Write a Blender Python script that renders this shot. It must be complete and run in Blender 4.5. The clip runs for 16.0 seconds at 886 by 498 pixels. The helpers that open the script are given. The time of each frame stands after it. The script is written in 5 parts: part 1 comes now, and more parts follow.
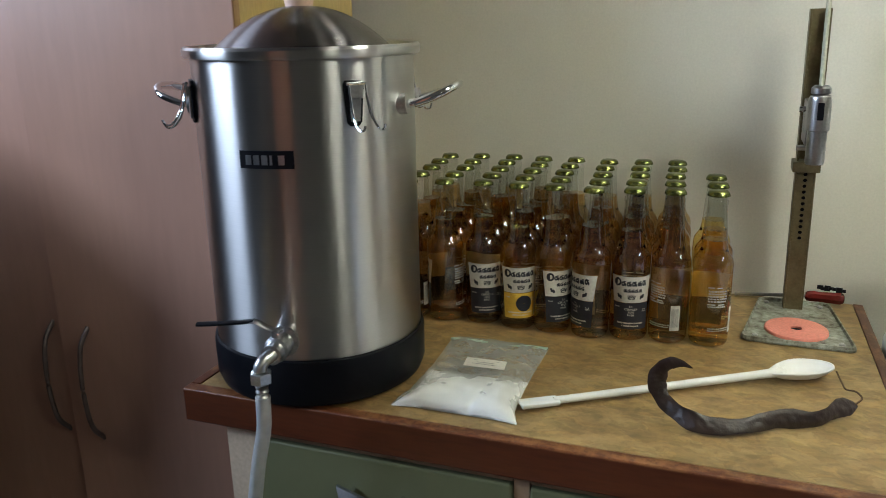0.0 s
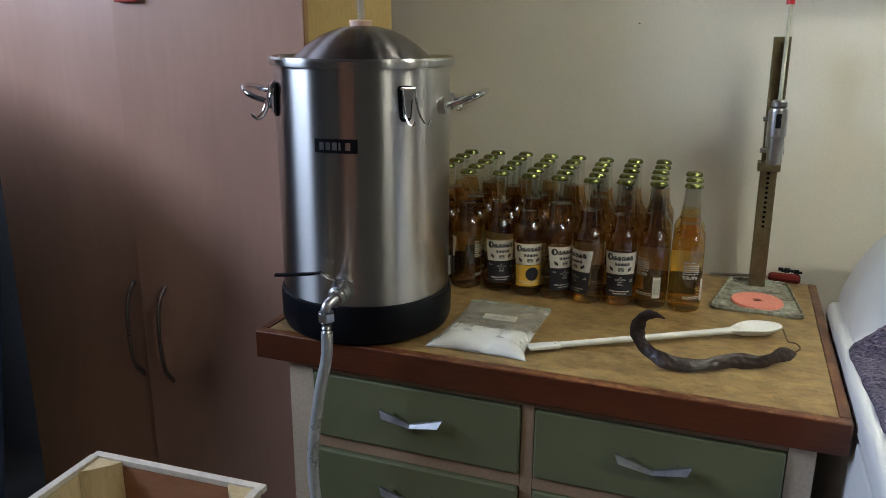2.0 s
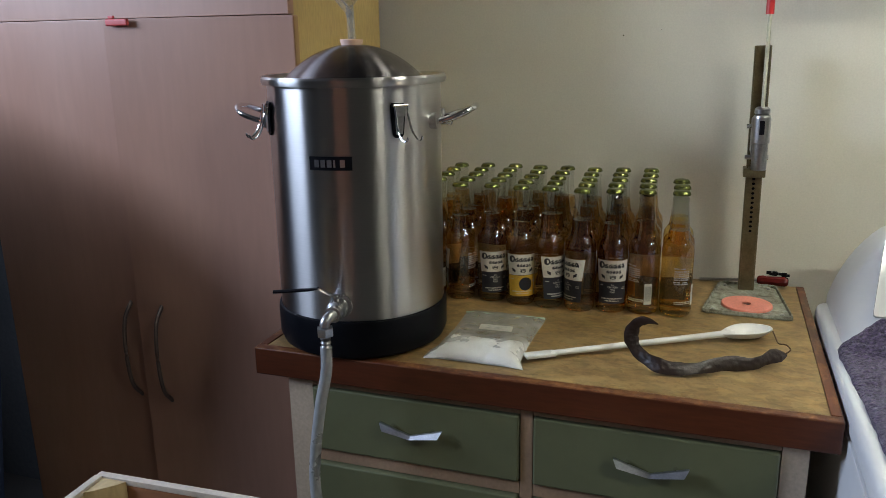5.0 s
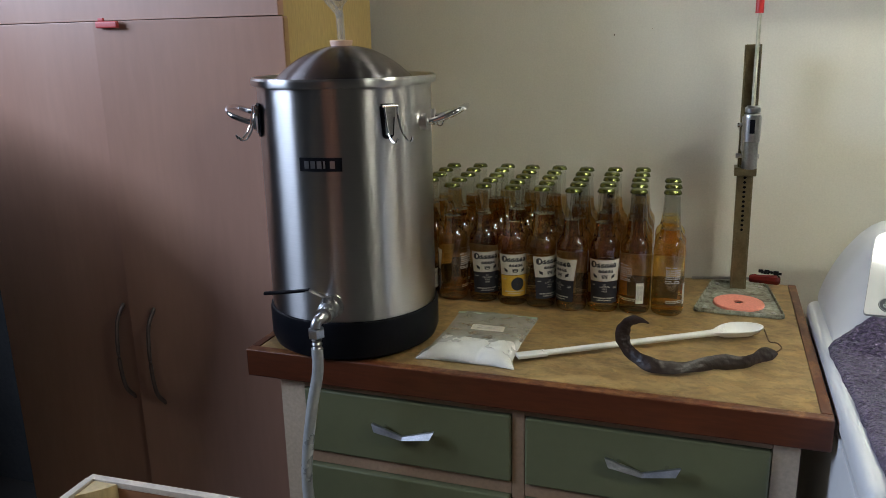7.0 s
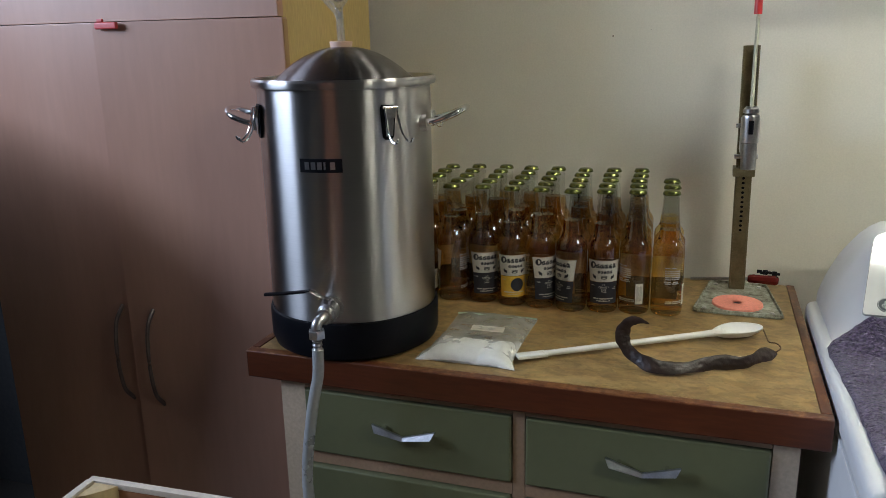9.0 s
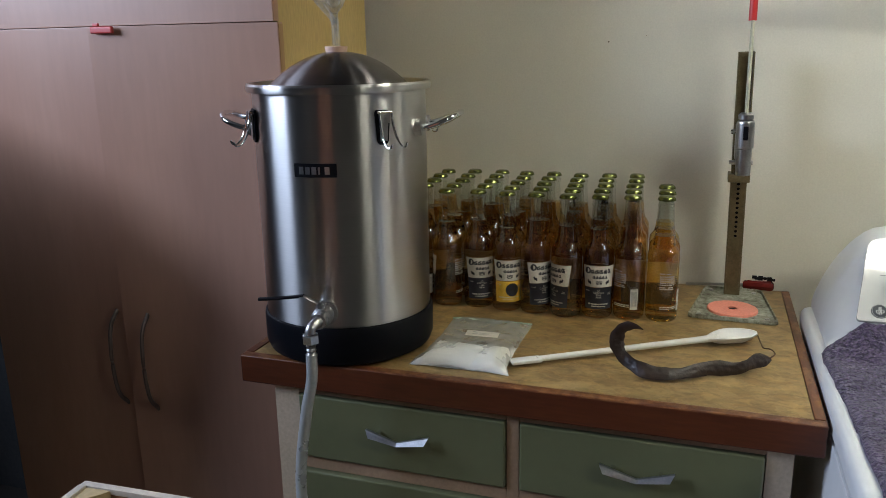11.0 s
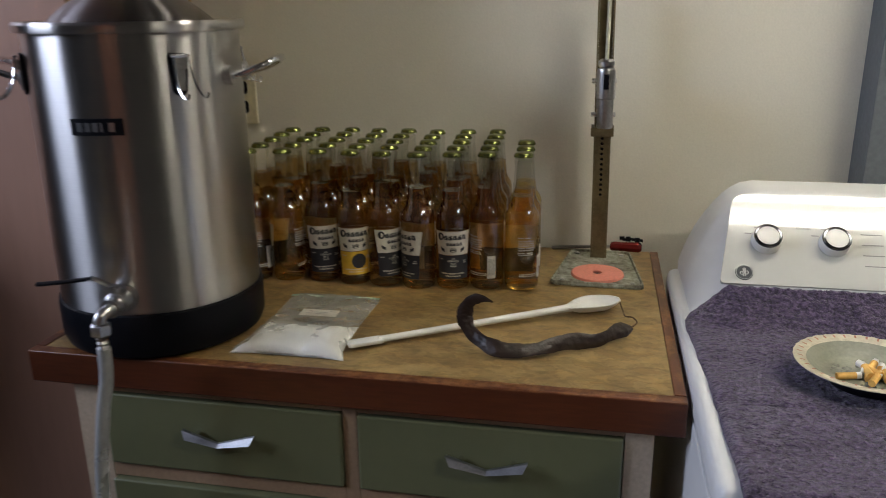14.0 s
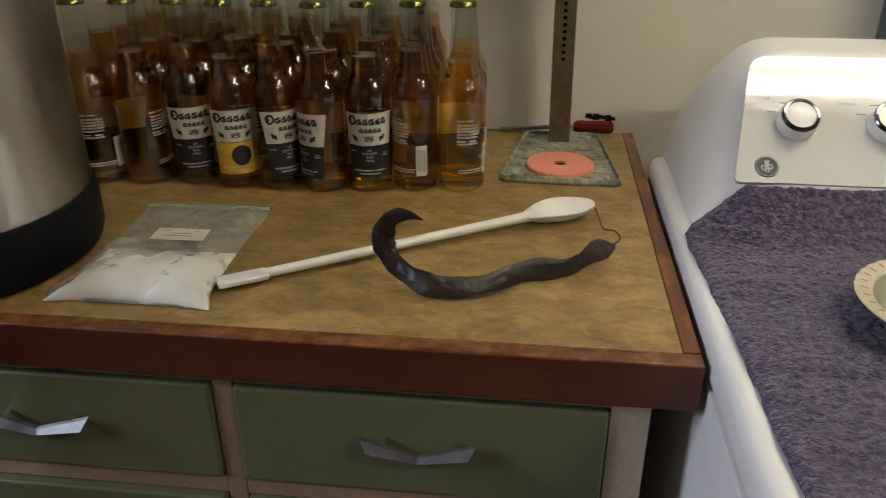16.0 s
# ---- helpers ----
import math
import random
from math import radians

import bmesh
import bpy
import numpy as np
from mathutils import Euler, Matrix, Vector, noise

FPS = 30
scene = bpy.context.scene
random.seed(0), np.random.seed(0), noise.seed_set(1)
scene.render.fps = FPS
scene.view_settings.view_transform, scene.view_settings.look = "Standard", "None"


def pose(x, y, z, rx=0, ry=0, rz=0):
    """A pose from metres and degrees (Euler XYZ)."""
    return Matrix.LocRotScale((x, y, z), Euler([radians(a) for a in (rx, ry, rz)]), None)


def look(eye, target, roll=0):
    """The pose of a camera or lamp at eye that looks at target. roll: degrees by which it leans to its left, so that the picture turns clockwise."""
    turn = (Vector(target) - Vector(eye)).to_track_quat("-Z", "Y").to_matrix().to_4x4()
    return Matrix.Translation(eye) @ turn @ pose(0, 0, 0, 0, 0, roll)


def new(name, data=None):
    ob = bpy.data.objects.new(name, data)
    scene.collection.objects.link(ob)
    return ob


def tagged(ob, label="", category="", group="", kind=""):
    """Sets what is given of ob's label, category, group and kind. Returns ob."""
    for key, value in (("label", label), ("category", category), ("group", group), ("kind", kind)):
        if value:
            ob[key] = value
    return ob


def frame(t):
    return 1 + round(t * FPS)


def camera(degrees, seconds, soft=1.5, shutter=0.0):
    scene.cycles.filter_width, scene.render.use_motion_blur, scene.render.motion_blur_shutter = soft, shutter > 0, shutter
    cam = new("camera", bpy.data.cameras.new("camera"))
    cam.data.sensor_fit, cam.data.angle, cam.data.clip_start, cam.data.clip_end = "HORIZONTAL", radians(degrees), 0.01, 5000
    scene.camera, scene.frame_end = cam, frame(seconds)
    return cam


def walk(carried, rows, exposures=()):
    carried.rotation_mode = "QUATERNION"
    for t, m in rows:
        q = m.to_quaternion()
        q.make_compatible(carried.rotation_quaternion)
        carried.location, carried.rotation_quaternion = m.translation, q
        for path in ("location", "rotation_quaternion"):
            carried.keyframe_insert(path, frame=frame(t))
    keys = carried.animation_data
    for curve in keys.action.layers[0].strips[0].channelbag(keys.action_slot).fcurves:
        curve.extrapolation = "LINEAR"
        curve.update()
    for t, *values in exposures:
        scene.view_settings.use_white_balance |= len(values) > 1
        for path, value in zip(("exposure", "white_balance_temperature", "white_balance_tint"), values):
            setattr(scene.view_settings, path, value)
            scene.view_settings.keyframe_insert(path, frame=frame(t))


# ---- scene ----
cam = camera(58.9, 16.0, 0.8, 0.4)
PATH = [
    (0, (0.019, -0.004, 1.393), (-0.643, 1.798, 0.83), -1.1),
    (0.5, (0.048, -0.099, 1.409), (-0.621, 1.699, 0.842), -0.1),
    (1, (0.116, -0.197, 1.416), (-0.579, 1.593, 0.856), -0.4),
    (1.5, (0.107, -0.253, 1.42), (-0.598, 1.536, 0.871), -0.5),
    (2, (0.072, -0.27, 1.414), (-0.595, 1.534, 0.866), 0.4),
    (2.5, (0.082, -0.282, 1.42), (-0.573, 1.529, 0.881), -0.6),
    (3, (0.075, -0.287, 1.416), (-0.58, 1.529, 0.893), -1.7),
    (3.5, (0.071, -0.292, 1.42), (-0.582, 1.525, 0.898), -1.6),
    (4, (0.068, -0.294, 1.422), (-0.583, 1.524, 0.9), -1.1),
    (6.5, (0.076, -0.289, 1.42), (-0.559, 1.536, 0.903), -1.0),
    (7, (0.079, -0.289, 1.421), (-0.557, 1.535, 0.903), -1.2),
    (7.5, (0.077, -0.286, 1.42), (-0.555, 1.539, 0.903), -1.3),
    (8, (0.078, -0.292, 1.421), (-0.553, 1.535, 0.906), -1.4),
    (8.5, (0.077, -0.29, 1.419), (-0.551, 1.538, 0.904), -1.3),
    (9, (0.073, -0.292, 1.422), (-0.554, 1.536, 0.905), -1.2),
    (11.5, (0.08, -0.289, 1.422), (-0.544, 1.544, 0.922), -1.0),
    (12, (0.08, -0.287, 1.42), (-0.545, 1.547, 0.923), -1.0),
    (12.5, (0.075, -0.278, 1.415), (-0.548, 1.556, 0.916), -1.0),
    (13, (0.088, -0.27, 1.416), (-0.505, 1.574, 0.917), -1.4),
    (13.5, (0.095, -0.248, 1.401), (-0.37, 1.626, 0.88), -0.9),
    (14, (0.138, -0.107, 1.38), (-0.241, 1.765, 0.786), -0.7),
    (14.5, (0.167, 0.023, 1.358), (-0.197, 1.87, 0.68), -0.7),
    (15, (0.121, 0.15, 1.325), (-0.241, 1.947, 0.526), -0.8),
    (15.5, (0.099, 0.216, 1.302), (-0.221, 1.988, 0.431), -0.7),
    (16, (0.101, 0.231, 1.301), (-0.105, 2.002, 0.396), -0.2),
]
walk(cam, [(t, look(eye, target, roll)) for t, eye, target, roll in PATH], [(0.0, 0.39, 6000, 0), (0.5, 0.40, 6000, 0), (1.5, 0.10, 6050, 3), (13.0, 0.03, 6100, 5), (13.5, -0.10, 6300, 8), (14.0, -0.18, 6450, 9), (14.5, -0.12, 6650, 8), (15.0, -0.06, 6750, 8), (15.5, -0.02, 7000, 9), (16.0, -0.12, 7100, 9)])

# ---- world and large lights ----
world = bpy.data.worlds.new("world")
scene.world = world
world.use_nodes = True
wn = world.node_tree
sky = wn.nodes.new("ShaderNodeTexSky")
sky.sky_type, sky.sun_disc = "NISHITA", False
sky.sun_elevation, sky.sun_rotation = radians(30), radians(200)
wn.links.new(sky.outputs[0], wn.nodes["Background"].inputs[0])
wn.nodes["Background"].inputs[1].default_value = 0.1

TUBE_POWER, FAR_POWER = 32.5, 65.0
WINDOW_POWER = 60.0


# ---- materials ----
def principled(name, rough=0.5, metal=0.0, **more):
    m = bpy.data.materials.new(name)
    m.use_nodes = True
    b = m.node_tree.nodes["Principled BSDF"]
    b.inputs["Roughness"].default_value = rough
    b.inputs["Metallic"].default_value = metal
    for key, value in more.items():
        b.inputs[key.replace("_", " ")].default_value = value
    return m, m.node_tree, b


def coords(nt, scale=(1, 1, 1)):
    tc = nt.nodes.new("ShaderNodeTexCoord")
    mp = nt.nodes.new("ShaderNodeMapping")
    mp.inputs["Scale"].default_value = scale
    nt.links.new(tc.outputs["Object"], mp.inputs["Vector"])
    return mp.outputs[0]


def noise_tex(nt, vec, scale, detail=4, rough=0.55, distortion=0.0):
    n = nt.nodes.new("ShaderNodeTexNoise")
    n.inputs["Scale"].default_value, n.inputs["Detail"].default_value = scale, detail
    n.inputs["Roughness"].default_value, n.inputs["Distortion"].default_value = rough, distortion
    nt.links.new(vec, n.inputs["Vector"])
    return n.outputs["Fac"]


def ramp(nt, fac, stops):
    r = nt.nodes.new("ShaderNodeValToRGB")
    while len(r.color_ramp.elements) < len(stops):
        r.color_ramp.elements.new(0.5)
    for e, (p, c) in zip(r.color_ramp.elements, stops):
        e.position, e.color = p, (*c, 1)
    nt.links.new(fac, r.inputs["Fac"])
    return r.outputs["Color"]


def mix(nt, a, b, fac, mode="MIX"):
    m = nt.nodes.new("ShaderNodeMix")
    m.data_type, m.blend_type = "RGBA", mode
    for sock, v in ((m.inputs[0], fac), (m.inputs[6], a), (m.inputs[7], b)):
        if hasattr(v, "is_linked"):
            nt.links.new(v, sock)
        elif isinstance(v, tuple):
            sock.default_value = (*v, 1)
        else:
            sock.default_value = v
    return m.outputs[2]


def bump(nt, b, height, strength=0.2, distance=0.002):
    n = nt.nodes.new("ShaderNodeBump")
    n.inputs["Strength"].default_value, n.inputs["Distance"].default_value = strength, distance
    nt.links.new(height, n.inputs["Height"])
    nt.links.new(n.outputs[0], b.inputs["Normal"])


def surface(name, c1, c2, scale=8, rough=0.5, metal=0.0, stretch=(1, 1, 1), fine=120, bumps=0.1, dist=0.001, rvar=0.12, grain=0.6, **more):
    """Two tones at a large scale, a finer grain over them, uneven gloss and slight relief."""
    m, nt, b = principled(name, rough, metal, **more)
    v = coords(nt, stretch)
    big, small = noise_tex(nt, v, scale, 5), noise_tex(nt, v, fine, 3)
    col = ramp(nt, big, [(0.3, c1), (0.7, c2)])
    col = mix(nt, col, ramp(nt, small, [(0.3, (0.78, 0.78, 0.78)), (0.7, (1.12, 1.12, 1.12))]), grain, "MULTIPLY")
    nt.links.new(col, b.inputs["Base Color"])
    mr = nt.nodes.new("ShaderNodeMapRange")
    mr.inputs["To Min"].default_value, mr.inputs["To Max"].default_value = max(0.02, rough - rvar), min(1, rough + rvar)
    nt.links.new(big, mr.inputs["Value"])
    nt.links.new(mr.outputs[0], b.inputs["Roughness"])
    if bumps:
        bump(nt, b, small, bumps, dist)
    return m


WALL = surface("painted_wall", (0.665, 0.635, 0.555), (0.715, 0.685, 0.60), 3, 0.75, fine=260, bumps=0.03, grain=0.25)
# Unseen side and back walls, near-black to hold down fill and kettle reflections.
DARKWALL = surface("low_bounce_wall", (0.045, 0.04, 0.036), (0.065, 0.058, 0.05), 3, 0.85, fine=90)
GREYWALL = surface("grey_wall", (0.07, 0.074, 0.078), (0.10, 0.104, 0.108), 3, 0.8, fine=90)
# Unseen ceiling, its colour kept dark to cut bounced light.
CEIL = surface("low_bounce_ceiling", (0.075, 0.065, 0.055), (0.11, 0.095, 0.08), 4, 0.9, fine=120)
FLOOR = surface("concrete_floor", (0.06, 0.055, 0.05), (0.09, 0.085, 0.075), 5, 0.7, fine=150)
BEECH = surface("beech_laminate", (0.365, 0.205, 0.143), (0.415, 0.243, 0.172), 6, 0.42, stretch=(1, 1, 0.15), fine=70, bumps=0.0, rvar=0.05, grain=0.22)
BEECH_EDGE = surface("beech_edge", (0.30, 0.17, 0.07), (0.38, 0.22, 0.10), 9, 0.5, stretch=(1, 1, 0.1))
OCHRE = surface("ochre_panel", (0.46, 0.33, 0.12), (0.52, 0.38, 0.15), 6, 0.5, stretch=(1, 1, 0.2), fine=200, bumps=0.04)
FRAMEPAINT = surface("face_frame_paint", (0.28, 0.185, 0.115), (0.33, 0.225, 0.145), 6, 0.5, fine=150)
DOORWOOD = surface("red_brown_door", (0.30, 0.11, 0.06), (0.38, 0.15, 0.08), 6, 0.45, stretch=(1, 1, 0.15), fine=120)
CREAMPAINT = surface("stile_paint", (0.47, 0.38, 0.27), (0.53, 0.43, 0.32), 6, 0.5, fine=150)
GREEN = surface("sage_green_paint", (0.118, 0.126, 0.066), (0.138, 0.146, 0.079), 4, 0.33, fine=60, bumps=0.0, grain=0.15)
PULLCHROME = surface("worn_chrome", (0.40, 0.41, 0.43), (0.52, 0.53, 0.55), 40, 0.40, 1.0, fine=300, bumps=0.04)
LATCHRED, *_ = principled("latch_red_plastic", 0.42, 0.0, Base_Color=(0.52, 0.07, 0.065, 1))
CHROME, *_ = principled("chrome", 0.1, 1.0, Base_Color=(0.82, 0.83, 0.85, 1))
STEEL = surface("worn_steel", (0.42, 0.42, 0.42), (0.6, 0.6, 0.6), 30, 0.32, 1.0, fine=300)
NICKEL = surface("dull_nickel", (0.35, 0.34, 0.33), (0.45, 0.44, 0.43), 30, 0.35, 1.0, fine=300)
BLACK = surface("black_plastic", (0.0035, 0.004, 0.006), (0.007, 0.0075, 0.010), 12, 0.4, fine=400, bumps=0.03, Specular_IOR_Level=0.12)
DULLBRONZE = surface("dull_bronze", (0.12, 0.095, 0.085), (0.18, 0.145, 0.13), 30, 0.45, 0.7, fine=300)
BRASSY = surface("tarnished_brass", (0.155, 0.128, 0.070), (0.25, 0.215, 0.125), 35, 0.46, 0.8, fine=300)
REDRUBBER = surface("red_rubber", (0.70, 0.23, 0.17), (0.78, 0.29, 0.22), 30, 0.6, fine=220)
REDPLASTIC, *_ = principled("red_plastic", 0.3, 0.0, Base_Color=(0.55, 0.03, 0.03, 1))
DARKRED, *_ = principled("dark_red_plastic", 0.15, 0.0, Base_Color=(0.20, 0.018, 0.015, 1), Transmission_Weight=0.35)
ENAMEL = surface("white_enamel", (0.74, 0.74, 0.73), (0.78, 0.78, 0.77), 2, 0.36, fine=40, bumps=0.0, rvar=0.03, grain=0.08)
PANEL = surface("console_panel", (0.56, 0.565, 0.54), (0.59, 0.595, 0.57), 3, 0.025, fine=60, bumps=0.0, rvar=0.005, grain=0.06)
DARKCHROME, *_ = principled("dark_chrome", 0.14, 1.0, Base_Color=(0.14, 0.14, 0.15, 1))
EMBLEM, *_ = principled("emblem_grey", 0.65, 0.0, Base_Color=(0.05, 0.055, 0.06, 1))
GREYPRINT, *_ = principled("grey_print", 0.5, 0.0, Base_Color=(0.22, 0.22, 0.22, 1))
WHITEPLASTIC = surface("white_plastic", (0.74, 0.73, 0.69), (0.8, 0.79, 0.75), 12, 0.3, fine=80, bumps=0.02, grain=0.15)
CHIPPED = surface("chipped_cream_paint", (0.40, 0.40, 0.29), (0.55, 0.54, 0.42), 70, 0.55, fine=220, bumps=0.2)
IVORY = surface("ivory_plastic", (0.66, 0.60, 0.42), (0.70, 0.64, 0.46), 12, 0.35, fine=80, bumps=0.0)
PINE = surface("raw_pine", (0.44, 0.33, 0.17), (0.52, 0.41, 0.23), 9, 0.6, stretch=(1, 1, 0.3), fine=130)
PINE_PALE = surface("pale_pine", (0.52, 0.46, 0.38), (0.60, 0.54, 0.46), 14, 0.65, fine=130)
PLY = surface("red_plywood", (0.27, 0.12, 0.06), (0.34, 0.16, 0.08), 9, 0.6, stretch=(0.2, 1, 1), fine=130)
NAVY = surface("navy_cloth", (0.012, 0.025, 0.07), (0.02, 0.035, 0.09), 14, 0.9, fine=300)
PAPER = surface("label_paper", (0.66, 0.64, 0.58), (0.74, 0.72, 0.66), 60, 0.55, fine=300, bumps=0.03)
INKBLACK = surface("label_black", (0.010, 0.012, 0.022), (0.018, 0.02, 0.032), 60, 0.45, fine=300, bumps=0.0)
INKYELLOW = surface("label_yellow", (0.72, 0.44, 0.04), (0.8, 0.52, 0.06), 60, 0.45, fine=300, bumps=0.0)
POWDER = surface("white_powder", (0.88, 0.87, 0.86), (0.92, 0.91, 0.90), 30, 0.7, fine=150, bumps=0.05, dist=0.001, grain=0.1)
POD = surface("dry_pod", (0.013, 0.0075, 0.0055), (0.036, 0.021, 0.015), 40, 0.40, fine=120, bumps=0.5, dist=0.002, Specular_IOR_Level=0.4)
STALK = surface("dry_stalk", (0.06, 0.032, 0.016), (0.10, 0.06, 0.03), 60, 0.7)
CORK = surface("stopper_rubber", (0.60, 0.40, 0.30), (0.68, 0.47, 0.36), 50, 0.6)
GREYPOST = surface("grey_post_paint", (0.10, 0.115, 0.13), (0.15, 0.165, 0.18), 6, 0.6)
ASH = surface("ash", (0.12, 0.12, 0.10), (0.3, 0.3, 0.26), 90, 0.9, fine=300, bumps=0.5)
GLAZE_IN = surface("grey_green_glaze", (0.20, 0.21, 0.16), (0.28, 0.28, 0.22), 40, 0.45, fine=200)
GLAZE_RIM = surface("cream_glaze", (0.50, 0.45, 0.33), (0.62, 0.57, 0.44), 50, 0.45, fine=200)
FILTER = surface("cigarette_filter", (0.66, 0.36, 0.08), (0.74, 0.44, 0.13), 90, 0.7)
BUTTPAPER = surface("cigarette_paper", (0.72, 0.72, 0.70), (0.8, 0.8, 0.78), 90, 0.8)


def laminate():
    """Blotched tan sheet with short streaks of brown and olive, as if dabbed on with a rag."""
    m, nt, b = principled("tan_laminate", 0.42)
    v = coords(nt)
    a = noise_tex(nt, v, 21, 7, 0.64, 0.5)
    c = noise_tex(nt, coords(nt, (1.0, 1.2, 1)), 46, 5, 0.65, 0.9)
    col = ramp(nt, a, [(0.30, (0.190, 0.118, 0.049)), (0.44, (0.25, 0.163, 0.066)), (0.56, (0.295, 0.198, 0.083)), (0.72, (0.355, 0.250, 0.112))])
    col = mix(nt, col, ramp(nt, c, [(0.36, (0.66, 0.66, 0.56)), (0.5, (1, 1, 1)), (0.66, (1.14, 1.10, 0.98))]), 0.65, "MULTIPLY")
    for turn, size, tone in ((35, 62, (0.76, 0.78, 0.70)), (-50, 70, (1.22, 1.17, 1.06)), (80, 50, (0.80, 0.74, 0.64))):
        dabs = nt.nodes.new("ShaderNodeTexVoronoi")
        dabs.inputs["Scale"].default_value, dabs.inputs["Randomness"].default_value = size, 1.0
        mp = nt.nodes.new("ShaderNodeMapping")
        mp.inputs["Rotation"].default_value, mp.inputs["Scale"].default_value = (0, 0, radians(turn)), (0.6, 1.5, 1)
        warp = nt.nodes.new("ShaderNodeMix")
        warp.data_type, warp.inputs[0].default_value = "VECTOR", 0.03
        wob = nt.nodes.new("ShaderNodeTexNoise")
        wob.inputs["Scale"].default_value = 30
        nt.links.new(v, wob.inputs["Vector"])
        nt.links.new(v, warp.inputs[4])
        nt.links.new(wob.outputs["Color"], warp.inputs[5])
        nt.links.new(warp.outputs[1], mp.inputs["Vector"])
        nt.links.new(mp.outputs[0], dabs.inputs["Vector"])
        sep = nt.nodes.new("ShaderNodeSeparateColor")
        nt.links.new(dabs.outputs["Color"], sep.inputs[0])
        col = mix(nt, col, ramp(nt, sep.outputs[0], [(0.5, (1, 1, 1)), (0.85, tone)]), 0.75, "MULTIPLY")
    nt.links.new(col, b.inputs["Base Color"])
    bump(nt, b, c, 0.08, 0.001)
    return m


def worn_edge(name, along):
    """Mahogany with its finish rubbed through in patches along the upper arris."""
    stretch = (0.12, 1, 1) if along == "x" else (1, 0.12, 1)
    m, nt, b = principled(name, 0.36)
    v = coords(nt, stretch)
    big, small = noise_tex(nt, v, 10, 5), noise_tex(nt, v, 220, 3)
    col = ramp(nt, big, [(0.3, (0.058, 0.0135, 0.0045)), (0.7, (0.118, 0.032, 0.0105))])
    col = mix(nt, col, ramp(nt, small, [(0.3, (0.72, 0.72, 0.72)), (0.7, (1.15, 1.15, 1.15))]), 0.7, "MULTIPLY")
    tc, sep = nt.nodes.new("ShaderNodeTexCoord"), nt.nodes.new("ShaderNodeSeparateXYZ")
    nt.links.new(tc.outputs["Object"], sep.inputs[0])
    mr = nt.nodes.new("ShaderNodeMapRange")
    mr.inputs["From Min"].default_value, mr.inputs["From Max"].default_value = 0.8962, 0.8998
    nt.links.new(sep.outputs["Z"], mr.inputs["Value"])
    rub = ramp(nt, noise_tex(nt, coords(nt, (0.35, 0.35, 1) if along == "x" else (0.35, 0.2, 1)), 95, 6, 0.75), [(0.46, (0.05, 0.05, 0.05)), (0.60, (1, 1, 1))])
    mul = nt.nodes.new("ShaderNodeMath")
    mul.operation = "MULTIPLY"
    nt.links.new(mr.outputs[0], mul.inputs[0])
    nt.links.new(rub, mul.inputs[1])
    col = mix(nt, col, (0.20, 0.085, 0.030), mul.outputs[0])
    nt.links.new(col, b.inputs["Base Color"])
    bump(nt, b, small, 0.15, 0.001)
    return m


def corroded():
    m, nt, b = principled("corroded_base", 0.5)
    v = coords(nt)
    a, c = noise_tex(nt, v, 38, 6, 0.65, 0.4), noise_tex(nt, v, 150, 4, 0.6)
    col = ramp(nt, a, [(0.34, (0.10, 0.085, 0.055)), (0.44, (0.27, 0.275, 0.22)), (0.58, (0.38, 0.40, 0.34)), (0.70, (0.54, 0.56, 0.49))])
    col = mix(nt, col, ramp(nt, c, [(0.35, (0.55, 0.5, 0.42)), (0.55, (1, 1, 1))]), 0.8, "MULTIPLY")
    nt.links.new(col, b.inputs["Base Color"])
    b.inputs["Metallic"].default_value = 0.35
    bump(nt, b, a, 0.5, 0.002)
    return m


def brushed(name, tone, rough=0.28):
    """Sheet steel brushed round the axis: highlights drawn out along z."""
    m, nt, b = principled(name, rough, 1.0, Base_Color=(*tone, 1), Anisotropic=1.0, Anisotropic_Rotation=0.25)
    tg = nt.nodes.new("ShaderNodeTangent")
    tg.direction_type, tg.axis = "RADIAL", "Z"
    nt.links.new(tg.outputs[0], b.inputs["Tangent"])
    v = coords(nt, (0.15, 0.15, 40))
    n = noise_tex(nt, v, 30, 3)
    col = ramp(nt, n, [(0.3, tuple(0.96 * c for c in tone)), (0.7, tuple(1.03 * c for c in tone))])
    nt.links.new(col, b.inputs["Base Color"])
    return m


